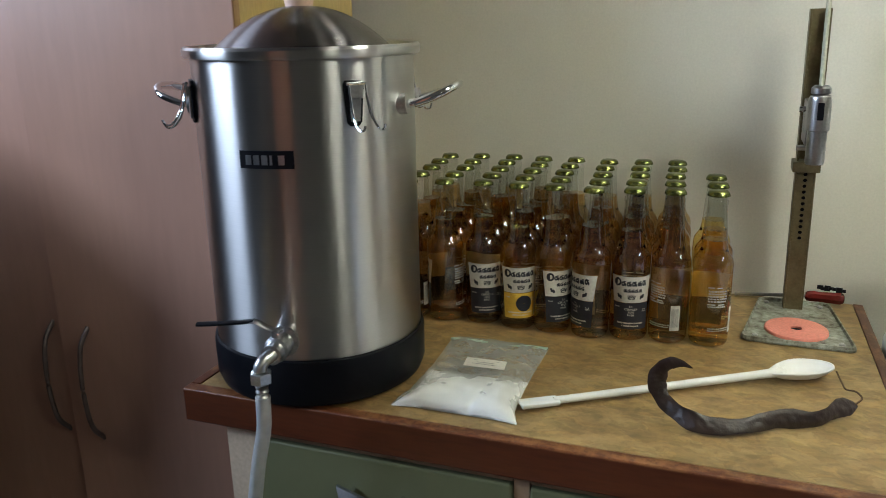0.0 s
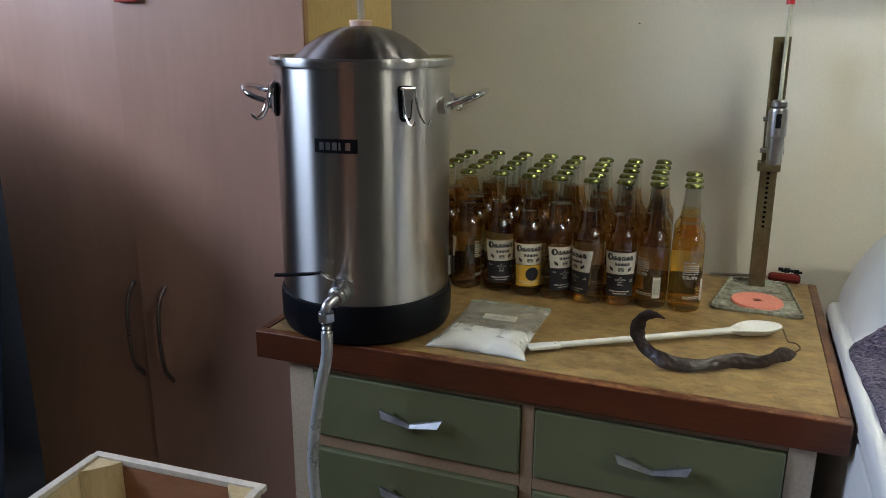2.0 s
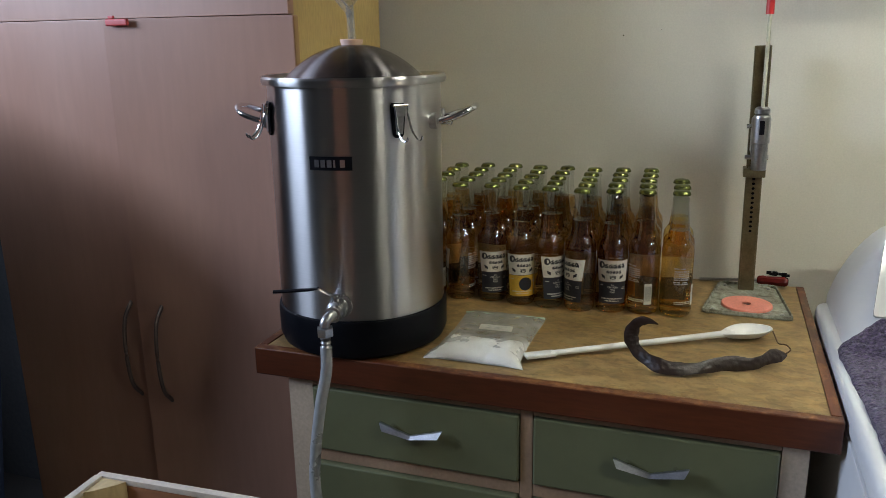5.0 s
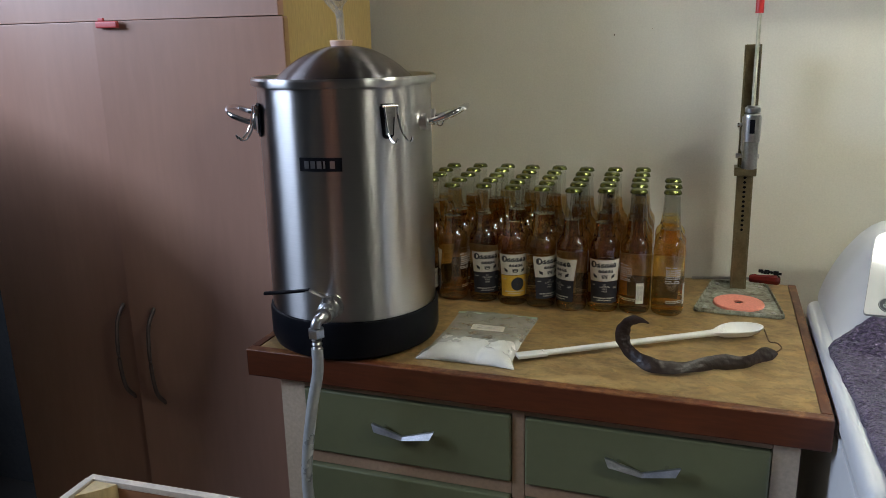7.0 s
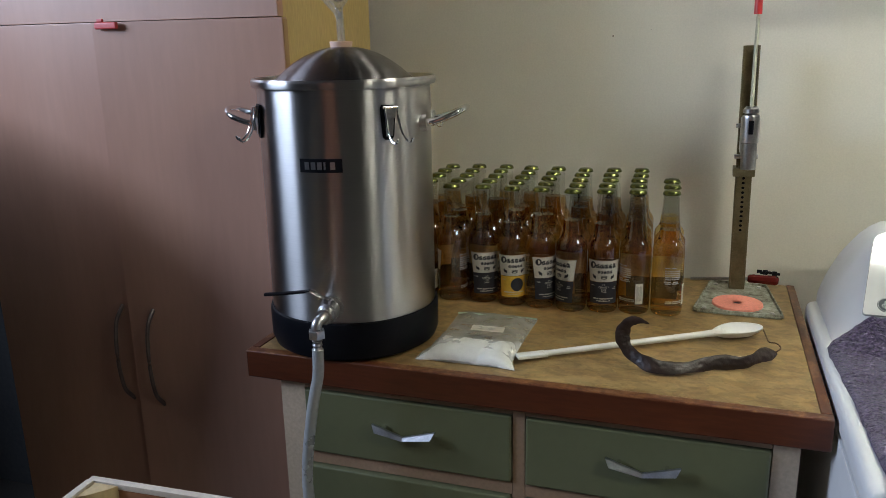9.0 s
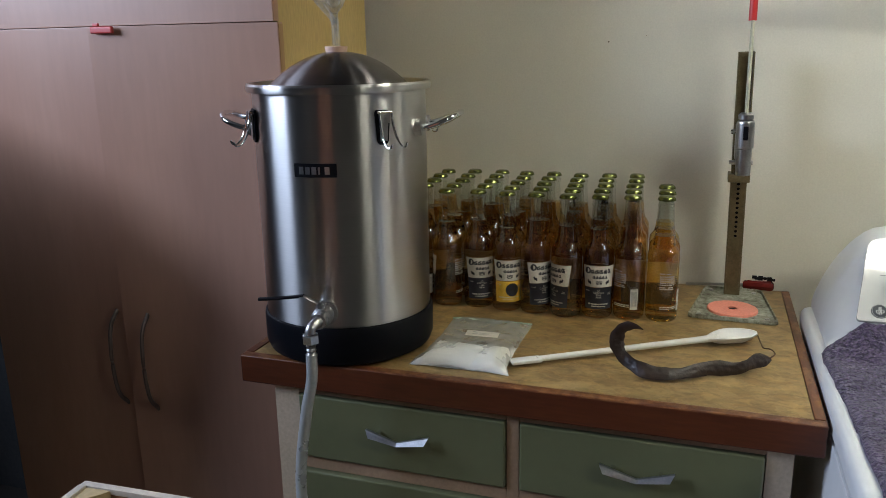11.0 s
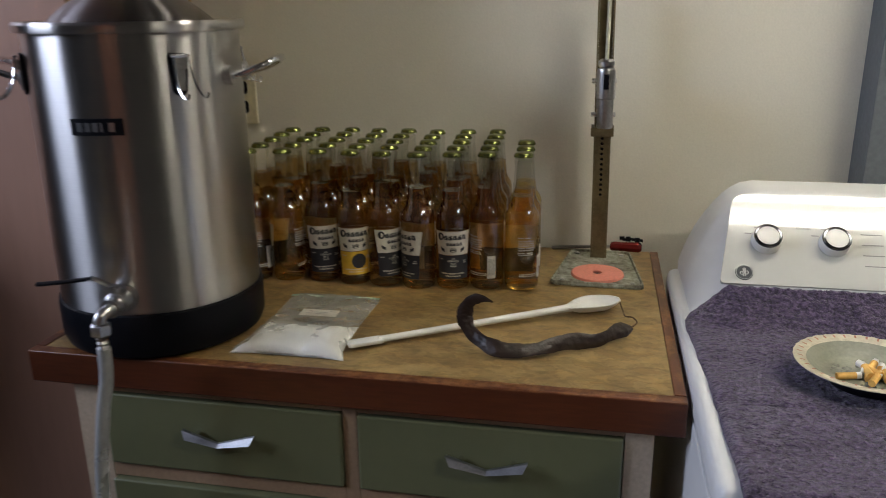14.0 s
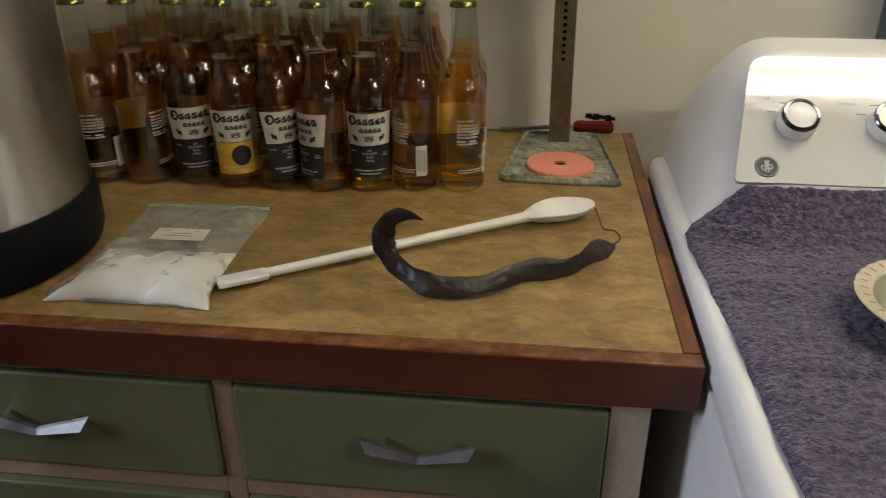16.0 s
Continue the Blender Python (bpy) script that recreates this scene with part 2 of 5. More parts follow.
def thin_glass(name, tint, gloss=0.06, cloud=0.0, edge=0.55):
    """A thin clear skin: lets light straight through, glossier at a glancing angle, with a little cloudiness."""
    m = bpy.data.materials.new(name)
    m.use_nodes = True
    nt = m.node_tree
    nt.nodes.clear()
    out, mixer = nt.nodes.new("ShaderNodeOutputMaterial"), nt.nodes.new("ShaderNodeMixShader")
    tr, gl, lw = nt.nodes.new("ShaderNodeBsdfTransparent"), nt.nodes.new("ShaderNodeBsdfGlossy"), nt.nodes.new("ShaderNodeLayerWeight")
    tr.inputs[0].default_value, gl.inputs["Roughness"].default_value = (*tint, 1), gloss
    power = nt.nodes.new("ShaderNodeMath")
    power.operation, power.inputs[1].default_value = "POWER", 3.0
    scale = nt.nodes.new("ShaderNodeMath")
    scale.operation, scale.inputs[1].default_value, scale.inputs[2].default_value = "MULTIPLY_ADD", edge, 0.045
    nt.links.new(lw.outputs["Facing"], power.inputs[0])
    nt.links.new(power.outputs[0], scale.inputs[0])
    nt.links.new(scale.outputs[0], mixer.inputs[0])
    base = tr.outputs[0]
    if cloud:
        df, both = nt.nodes.new("ShaderNodeBsdfDiffuse"), nt.nodes.new("ShaderNodeMixShader")
        df.inputs[0].default_value = (0.8, 0.8, 0.76, 1)
        fac = ramp(nt, noise_tex(nt, coords(nt), 45, 4), [(0.3, (cloud * 0.8,) * 3), (0.7, (cloud * 1.2,) * 3)])
        nt.links.new(fac, both.inputs[0])
        nt.links.new(base, both.inputs[1])
        nt.links.new(df.outputs[0], both.inputs[2])
        base = both.outputs[0]
    nt.links.new(base, mixer.inputs[1])
    nt.links.new(gl.outputs[0], mixer.inputs[2])
    nt.links.new(mixer.outputs[0], out.inputs[0])
    return m


def amber(name="amber_beer", lift=1.0):
    m, nt, b = principled(name, 0.06, 0.0, Transmission_Weight=1.0, IOR=1.12, Coat_Weight=1.0, Coat_Roughness=0.05, Coat_IOR=1.9)
    info = nt.nodes.new("ShaderNodeObjectInfo")
    col = ramp(nt, info.outputs["Random"], [(0.0, (0.62 * lift, 0.36 * lift ** 1.5, 0.125)), (0.5, (0.70 * lift, 0.43 * lift ** 1.5, 0.155)), (1.0, (0.80 * lift, 0.53 * lift ** 1.5, 0.20))])
    nt.links.new(col, b.inputs["Base Color"])
    return m


def cap_metal():
    return surface("gold_green_cap", (0.17, 0.19, 0.055), (0.24, 0.255, 0.08), 60, 0.24, 0.85, fine=300, bumps=0.05)


def towel_cloth():
    m, nt, b = principled("purple_terry", 0.95, 0.0, Sheen_Weight=0.25, Sheen_Roughness=0.5)
    v = coords(nt)
    a, c = noise_tex(nt, v, 14, 4), noise_tex(nt, coords(nt, (1, 1.2, 1)), 170, 3, 0.7)
    col = ramp(nt, c, [(0.34, (0.014, 0.009, 0.024)), (0.5, (0.056, 0.038, 0.086)), (0.66, (0.138, 0.100, 0.188))])
    col = mix(nt, col, ramp(nt, a, [(0.3, (0.8, 0.8, 0.8)), (0.7, (1.15, 1.12, 1.1))]), 0.8, "MULTIPLY")
    nt.links.new(col, b.inputs["Base Color"])
    bump(nt, b, c, 1.0, 0.006)
    return m


MAHOGANY, MAHOGANY_Y, GALV = worn_edge("mahogany_edging", "x"), worn_edge("mahogany_edging_side", "y"), corroded()
# Lid steel is toned darker than the body, for the dark room it reflects.
LAMINATE, KETTLE, LIDSTEEL = laminate(), brushed("brushed_steel", (0.57, 0.56, 0.55), 0.29), brushed("brushed_lid_steel_shaded", (0.25, 0.235, 0.235), 0.27)
GLASS, AMBER, CAPMETAL, TERRY = thin_glass("clear_glass", (0.93, 0.94, 0.92)), amber(), cap_metal(), towel_cloth()
AIRGLASS = thin_glass("airlock_plastic", (0.93, 0.93, 0.92), 0.1, 0.12, 0.9)
BAGFILM = thin_glass("bag_film", (0.97, 0.975, 0.96), 0.30, 0.21, 0.22)
HOSE = surface("milky_hose", (0.50, 0.52, 0.52), (0.58, 0.60, 0.60), 20, 0.3, fine=80, bumps=0.0, Transmission_Weight=0.5)
LIT, lit_nt, lit_b = principled("fluorescent_tube", 0.5)
lit_b.inputs["Emission Color"].default_value, lit_b.inputs["Emission Strength"].default_value = (1.0, 0.93, 0.78, 1), TUBE_POWER
LIT_FAR, far_nt, far_b = principled("far_fluorescent_tube", 0.5)
GLOW, glow_nt, glow_b = principled("lit_diffuser", 0.5)
glow_b.inputs["Emission Color"].default_value, glow_b.inputs["Emission Strength"].default_value = (1.0, 0.93, 0.78, 1), TUBE_POWER * 0.014
far_b.inputs["Emission Color"].default_value, far_b.inputs["Emission Strength"].default_value = (1.0, 0.93, 0.78, 1), FAR_POWER


# ---- mesh helpers ----
def box(bm, x0, x1, y0, y1, z0, z1, bevel=0.0, seg=2):
    made = bmesh.ops.create_cube(bm, size=1.0, matrix=Matrix.LocRotScale(((x0 + x1) / 2, (y0 + y1) / 2, (z0 + z1) / 2), None, (x1 - x0, y1 - y0, z1 - z0)))
    if bevel:
        edges = list({e for v in made["verts"] for e in v.link_edges})
        bmesh.ops.bevel(bm, geom=edges, offset=bevel, segments=seg, affect="EDGES", profile=0.6)
    return bm


def lathe(bm, profile, seg=48, cx=0.0, cy=0.0, a0=0.0, a1=360.0):
    """Rings round a vertical axis from (radius, z) pairs; closed where the radius is 0."""
    full = abs(a1 - a0) >= 360
    n = seg if full else seg + 1
    rings = []
    for r, z in profile:
        if r < 1e-6:
            rings.append([bm.verts.new((cx, cy, z))])
        else:
            rings.append([bm.verts.new((cx + r * math.cos(radians(a0 + (a1 - a0) * i / seg)), cy + r * math.sin(radians(a0 + (a1 - a0) * i / seg)), z)) for i in range(n)])
    for a, b in zip(rings, rings[1:]):
        for i in range(seg):
            j = (i + 1) % n if full else i + 1
            if len(a) == 1 and len(b) == 1:
                continue
            if len(a) == 1:
                bm.faces.new((a[0], b[j], b[i]))
            elif len(b) == 1:
                bm.faces.new((a[i], a[j], b[0]))
            else:
                bm.faces.new((a[i], a[j], b[j], b[i]))
    return bm


def smooth_path(points, steps=8):
    """Catmull-Rom through the points."""
    p = [Vector(q) for q in points]
    p = [2 * p[0] - p[1]] + p + [2 * p[-1] - p[-2]]
    out = []
    for i in range(1, len(p) - 2):
        for k in range(steps):
            t = k / steps
            out.append(0.5 * (2 * p[i] + (p[i + 1] - p[i - 1]) * t + (2 * p[i - 1] - 5 * p[i] + 4 * p[i + 1] - p[i + 2]) * t * t + (3 * p[i] - p[i - 1] - 3 * p[i + 1] + p[i + 2]) * t ** 3))
    return out + [p[-2]]


def sweep(bm, path, radius, seg=10, flat=1.0, up=(0, 0, 1), cap=True):
    """A tube along a path; radius a number or a function of 0..1; flat squeezes it across 'up'."""
    rings, n = [], len(path)
    for i, q in enumerate(path):
        d = (path[min(i + 1, n - 1)] - path[max(i - 1, 0)]).normalized()
        side = d.cross(Vector(up))
        side = side.normalized() if side.length > 1e-4 else d.orthogonal().normalized()
        top = side.cross(d)
        r = radius(i / (n - 1)) if callable(radius) else radius
        rings.append([bm.verts.new(q + r * (flat * math.cos(a) * side + math.sin(a) * top)) for a in (2 * math.pi * k / seg for k in range(seg))])
    for a, b in zip(rings, rings[1:]):
        for k in range(seg):
            bm.faces.new((a[k], a[(k + 1) % seg], b[(k + 1) % seg], b[k]))
    if cap:
        bm.faces.new(rings[0][::-1])
        bm.faces.new(rings[-1])
    return bm


def rod(bm, a, b, r, seg=12):
    return sweep(bm, [Vector(a), Vector(b)], r, seg)


def prism(bm, outline, axis, lo, hi, bevel=0.0):
    """An outline of pairs drawn out along an axis ('x', 'y' or 'z')."""
    def at(p, d):
        return {"x": (d, p[0], p[1]), "y": (p[0], d, p[1]), "z": (p[0], p[1], d)}[axis]
    a, b = [bm.verts.new(at(p, lo)) for p in outline], [bm.verts.new(at(p, hi)) for p in outline]
    n = len(outline)
    fs = [bm.faces.new(a[::-1]), bm.faces.new(b)] + [bm.faces.new((a[i], a[(i + 1) % n], b[(i + 1) % n], b[i])) for i in range(n)]
    bmesh.ops.recalc_face_normals(bm, faces=fs)
    if bevel:
        bmesh.ops.bevel(bm, geom=list({e for f in fs for e in f.edges}), offset=bevel, segments=2, affect="EDGES", profile=0.6)
    return bm


def soft_corners(corners):
    """An outline whose corners (x, y, radius) are rounded off."""
    out = []
    for i, (x, y, r) in enumerate(corners):
        p, before, after = Vector((x, y)), Vector(corners[i - 1][:2]), Vector(corners[(i + 1) % len(corners)][:2])
        a, b = p + (before - p).normalized() * r, p + (after - p).normalized() * r
        out += [tuple(a * (1 - t) ** 2 + p * 2 * t * (1 - t) + b * t * t) for t in (0, 0.2, 0.4, 0.6, 0.8, 1.0)]
    return out


def mesh_of(name, bm, material, sharp=38):
    bmesh.ops.recalc_face_normals(bm, faces=bm.faces)
    me = bpy.data.meshes.new(name)
    for f in bm.faces:
        f.smooth = True
    bm.to_mesh(me)
    bm.free()
    me.set_sharp_from_angle(angle=radians(sharp))
    me.materials.append(material)
    return me


def part(name, bm, material, parent=None, label="", sharp=38):
    ob = new(name, mesh_of(name, bm, material, sharp))
    if len(ob.data.polygons) < 400:
        flat = ob.modifiers.new("flat_faces", "WEIGHTED_NORMAL")
        flat.keep_sharp, flat.weight = True, 90
    if parent:
        ob.parent = parent
        if parent.type == "EMPTY":
            ob.matrix_parent_inverse = Matrix.Translation(-Vector(parent.location))
    return tagged(ob, label) if label else ob


def thing(name, at, label, category, group="", kind=""):
    ob = new(name)
    ob.location, ob.empty_display_size = at, 0.05
    return tagged(ob, label, category, group, kind)


def struct(name, bm, material, label, category):
    return tagged(part(name, bm, material), label, category, "", "structure")


B = bmesh.new

# ---- room ----
WALL_Y, LEFT, RIGHT, BACK, TOP = 1.485, -2.3, 2.7, -2.2, 2.35
struct("floor", box(B(), LEFT - 0.1, RIGHT + 0.1, BACK - 0.1, WALL_Y + 0.1, -0.1, 0.0), FLOOR, "worn grey concrete floor of a utility room", "floor")
struct("ceiling", box(B(), LEFT - 0.1, RIGHT + 0.1, BACK - 0.1, WALL_Y + 0.1, TOP, TOP + 0.1), CEIL, "unseen ceiling, coloured dark to bounce little light", "ceiling")
struct("wall_northwest", box(B(), LEFT - 0.1, -1.46, WALL_Y - 0.004, WALL_Y + 0.1, 0, TOP), GREYWALL, "grey wall beyond the wardrobe", "wall")
struct("wall_north", box(B(), -1.46, RIGHT + 0.1, WALL_Y, WALL_Y + 0.1, 0, TOP), WALL, "beige painted plaster wall behind the counter", "wall")
struct("wall_east", box(B(), RIGHT, RIGHT + 0.1, BACK, WALL_Y, 0, TOP), DARKWALL, "unseen plain side wall, darkened to bounce little light", "wall")
struct("wall_south", box(B(), LEFT, RIGHT, BACK - 0.1, BACK, 0, TOP), DARKWALL, "unseen plain wall behind the viewer, darkened to bounce little light", "wall")
WIN = (-0.70, 0.55, 1.72, 2.25)
bm = B()
box(bm, LEFT - 0.1, LEFT, BACK, WIN[0], 0, TOP)
box(bm, LEFT - 0.1, LEFT, WIN[1], WALL_Y, 0, TOP)
box(bm, LEFT - 0.1, LEFT, WIN[0], WIN[1], 0, WIN[2])
box(bm, LEFT - 0.1, LEFT, WIN[0], WIN[1], WIN[3], TOP)
struct("wall_west", bm, GREYWALL, "grey wall with a window opening", "wall")
win = bpy.data.lights.new("window_light", "AREA")
win.shape, win.size, win.size_y, win.energy, win.color = "RECTANGLE", WIN[1] - WIN[0], WIN[3] - WIN[2], WINDOW_POWER, (0.70, 0.77, 1.0)
win_ob = new("window_light", win)
win_ob.matrix_world = look((LEFT - 0.03, (WIN[0] + WIN[1]) / 2, (WIN[2] + WIN[3]) / 2), (0, (WIN[0] + WIN[1]) / 2, (WIN[2] + WIN[3]) / 2 - 0.1))

# a thin pipe high along the wall, whose twin shadow falls above the washer, and a grey post beyond it
pipe = thing("wall_pipe", (1.4, WALL_Y - 0.09, 1.594), "thin painted pipe clipped along the wall above the washer", "pipe")
part("tube", rod(B(), (0.16, WALL_Y - 0.09, 1.594), (RIGHT - 0.001, WALL_Y - 0.09, 1.594), 0.0068, 12), WALL, pipe)
for px in (0.45, 1.3, 2.2):
    part("clip", box(B(), px - 0.006, px + 0.006, WALL_Y - 0.097, WALL_Y - 0.0003, 1.600, 1.604, 0.0008), STEEL, pipe)
struct("post", box(B(), 0.605, 0.78, WALL_Y - 0.09, WALL_Y, 0, TOP, 0.004), GREYPOST, "dark grey painted upright against the wall", "post")

for sx, sz, sr in ((-0.139, 1.421, 0.0019), (-0.06, 1.432, 0.0009)):
    bm = B()
    bmesh.ops.create_icosphere(bm, subdivisions=1, radius=sr, matrix=Matrix.LocRotScale((sx, WALL_Y, sz), None, (1.2, 0.3, 0.8)))
    struct("wall_mark", bm, STALK, "small brown fleck stuck on the wall", "wall mark")

# twin-tube fluorescent fittings
def fitting(fx, fy, glow, half, label):
    lamp = thing("ceiling_light", (fx, fy, TOP), label, "light", "ceiling lights")
    part("housing", box(B(), fx - half - 0.03, fx + half + 0.03, fy - 0.12, fy + 0.12, TOP - 0.03, TOP, 0.006), ENAMEL, lamp)
    if glow is LIT:
        part("diffuser", box(B(), fx - half, fx + half, fy - 0.112, fy + 0.112, TOP - 0.042, TOP - 0.0302, 0.002), GLOW, lamp, "lit acrylic diffuser")
    for dy in (-0.037, 0.037):
        part("tube", rod(B(), (fx - half, fy + dy, TOP - 0.075), (fx + half, fy + dy, TOP - 0.075), 0.0205, 24), glow, lamp, "glowing warm-white tube")
        for s in (-1, 1):
            part("socket", box(B(), fx + s * (half + 0.012) - 0.01, fx + s * (half + 0.012) + 0.01, fy + dy - 0.02, fy + dy + 0.02, TOP - 0.105, TOP - 0.0302, 0.003), WHITEPLASTIC, lamp)


fitting(0.98, 0.936, LIT, 0.6, "long twin-tube fluorescent ceiling fitting")
fitting(1.42, -0.3, LIT_FAR, 0.34, "short twin-tube fluorescent ceiling fitting")

# plain red-brown door behind the viewer, added for a red stripe on the kettle
door_1 = struct("door_1", box(B(), -0.60, 0.22, BACK + 0.004, BACK + 0.040, 0.005, 2.03, 0.002), DOORWOOD, "unseen plain red-brown door, added for its reflection in the kettle", "door")
for x0, x1, z0, z1 in ((-0.675, -0.603, 0.0, 2.105), (0.223, 0.295, 0.0, 2.105), (-0.602, 0.222, 2.034, 2.105)):
    part("door_frame", box(B(), x0, x1, BACK + 0.003, BACK + 0.028, z0, z1, 0.002), DOORWOOD, door_1)
part("door_knob", sweep(B(), smooth_path([(0.155, BACK + 0.040, 0.98), (0.155, BACK + 0.060, 0.98), (0.155, BACK + 0.085, 0.98), (0.155, BACK + 0.098, 0.98)], 4), lambda t: 0.010 + 0.016 * max(0.0, math.sin(min(1.0, max(0.0, t - 0.35) / 0.65) * math.pi)), 16), NICKEL, door_1)

# ---- wardrobe ----
WX0, WX1, WY, WTOP, WBACK = -1.448, -0.675, 1.0, 2.2, 1.408
ward = thing("wardrobe", ((WX0 + WX1) / 2, 1.25, 0), "tall beech-laminate wardrobe with ochre side panel beside the counter", "wardrobe")
SEAM = -1.071
part("side_panel", box(B(), WX1 - 0.018, WX1, WY + 0.02, WBACK, 0, 1.5245, 0.001), OCHRE, ward, "ochre yellow side panel")
# Unseen upper carcass, added to keep window light off the wall.
part("upper_side_panel", box(B(), WX1 - 0.018, WX1, WY + 0.02, WBACK - 0.004, 1.5275, WTOP, 0.001), OCHRE, ward, "ochre yellow upper side panel, unseen, keeps window light off the wall")
part("joint", box(B(), WX1 - 0.017, WX1 - 0.004, WY + 0.024, WBACK - 0.005, 1.5246, 1.5274), BLACK, ward, "dark joint between the two carcasses")
part("side_panel", box(B(), WX0, WX0 + 0.018, WY + 0.02, WBACK, 0, WTOP, 0.001), BEECH, ward)
part("back_panel", box(B(), WX0 + 0.019, WX1 - 0.019, WBACK - 0.009, WBACK - 0.001, 0.02, WTOP - 0.02), BEECH, ward)
part("top_panel", box(B(), WX0 + 0.019, WX1 - 0.019, WY + 0.02, WBACK - 0.010, WTOP - 0.019, WTOP, 0.001), BEECH, ward)
part("plinth", box(B(), WX0 + 0.019, WX1 - 0.019, WY + 0.03, WY + 0.048, 0, 0.07), BEECH, ward)
for x0, x1, hx in ((WX0, SEAM - 0.0015, SEAM - 0.023), (SEAM + 0.0015, WX1 + 0.010, SEAM + 0.061)):
    hinge, swing = (WX0, -1.8) if x0 == WX0 else (WX1, 3.2)
    ajar = Matrix.Translation((hinge, WY, 0)) @ Matrix.Rotation(radians(swing), 4, "Z") @ Matrix.Translation((-hinge, -WY, 0))
    door = part("door", box(B(), x0, x1, WY, WY + 0.018, 0.075, 1.466, 0.0015), BEECH, ward, "beech-laminate door standing slightly ajar")
    door.matrix_basis = ajar
    part("edge_band", box(B(), x1 - 0.0005, x1 + 0.0012, WY + 0.0015, WY + 0.017, 0.078, 1.463), BEECH_EDGE, door)
    path = smooth_path([(hx + 0.002, WY + 0.002, 0.888), (hx, WY - 0.022, 0.853), (hx, WY - 0.03, 0.783), (hx, WY - 0.022, 0.708), (hx + 0.002, WY + 0.002, 0.671)], 8)
    part("handle", sweep(B(), path, 0.0045, 10, 0.9), DULLBRONZE, door, "slim bowed metal handle")
part("upper_door", box(B(), WX0, WX1 + 0.003, WY - 0.002, WY + 0.018, 1.4675, WTOP - 0.003, 0.0012), BEECH, ward, "beech-laminate upper door")
WL_Y = WY - 0.0232
latch = thing("plastic_latch", (-1.028, WL_Y, 1.455), "red plastic latch hooked over the wardrobe doors", "latch")
part("body", box(B(), -1.054, -1.003, WL_Y - 0.008, WL_Y - 0.0005, 1.453, 1.466, 0.003, 3), LATCHRED, latch)
part("hook", box(B(), -1.048, -1.036, WL_Y - 0.006, WL_Y - 0.0005, 1.4665, 1.472, 0.001), LATCHRED, latch)

# covered stack leaning at the far side of the wardrobe
stack = thing("covered_stack", (-1.6, 0.78, 0.0), "tall leaning stack under a navy blue cloth, its unseen bulk shaped to shade the wardrobe", "stack")
bm = B()
# Only the near edge is seen; the rest is shaped to block window light.
prism(bm, [(-1.345, 0.0), (-1.143, 1.164), (-1.17, 1.20), (-1.30, 1.30), (-1.58, 1.41), (-2.05, 1.50), (-2.05, 0.0)], "y", 0.66, 0.75, 0.012)
part("cloth", bm, NAVY, stack)

# ---- counter ----
CX0, CX1, CY0, CY1, CZ = -0.678, 0.263, 0.815, 1.453, 0.90
top = thing("countertop", (-0.2, 1.13, 0.85), "tan mottled laminate worktop with worn mahogany edging", "countertop")
part("laminate", box(B(), CX0 + 0.0165, CX1 - 0.0165, CY0 + 0.0205, CY1, 0.856, CZ - 0.001), LAMINATE, top, "marbled tan laminate surface")
part("front_edge", box(B(), CX0, CX1, CY0, CY0 + 0.02, 0.850, CZ, 0.003, 3), MAHOGANY, top, "dark mahogany front edge with worn rim")
part("end_edge", box(B(), CX1 - 0.016, CX1 - 0.0004, CY0 + 0.0203, CY1, 0.850, CZ + 0.0005, 0.002), MAHOGANY_Y, top)
part("end_edge", box(B(), CX0 + 0.0004, CX0 + 0.016, CY0 + 0.0203, CY1, 0.850, CZ + 0.0005, 0.002), MAHOGANY_Y, top)

KX0, KX1, KY = -0.623, 0.226, 0.832
cab = thing("drawer_cabinet", (-0.2, 1.13, 0), "old painted drawer cabinet with sage green drawers", "cabinet")
part("side", box(B(), KX0, KX0 + 0.018, KY + 0.02, CY1 - 0.01, 0, 0.8495), CREAMPAINT, cab)
part("side", box(B(), KX1 - 0.018, KX1, KY + 0.02, CY1 - 0.01, 0, 0.8495), CREAMPAINT, cab)
part("back", box(B(), KX0 + 0.019, KX1 - 0.019, CY1 - 0.02, CY1 - 0.011, 0.0, 0.849), FRAMEPAINT, cab)
part("stile", box(B(), KX0, -0.575, KY, KY + 0.02, 0, 0.8495, 0.0015), CREAMPAINT, cab, "cream painted upright")
part("stile", box(B(), 0.189, KX1, KY, KY + 0.02, 0, 0.8495, 0.0015), CREAMPAINT, cab, "cream painted upright")
part("stile", box(B(), -0.200, -0.179, KY, KY + 0.02, 0.05, 0.8495, 0.0015), FRAMEPAINT, cab, "brown painted middle upright")
for z0, z1 in ((0.835, 0.8495), (0.690, 0.713), (0.462, 0.485), (0.04, 0.10)):
    for x0, x1 in ((-0.5745, -0.2005), (-0.1785, 0.1885)):
        part("rail", box(B(), x0, x1, KY + 0.0005, KY + 0.02, z0, z1, 0.001), FRAMEPAINT, cab)


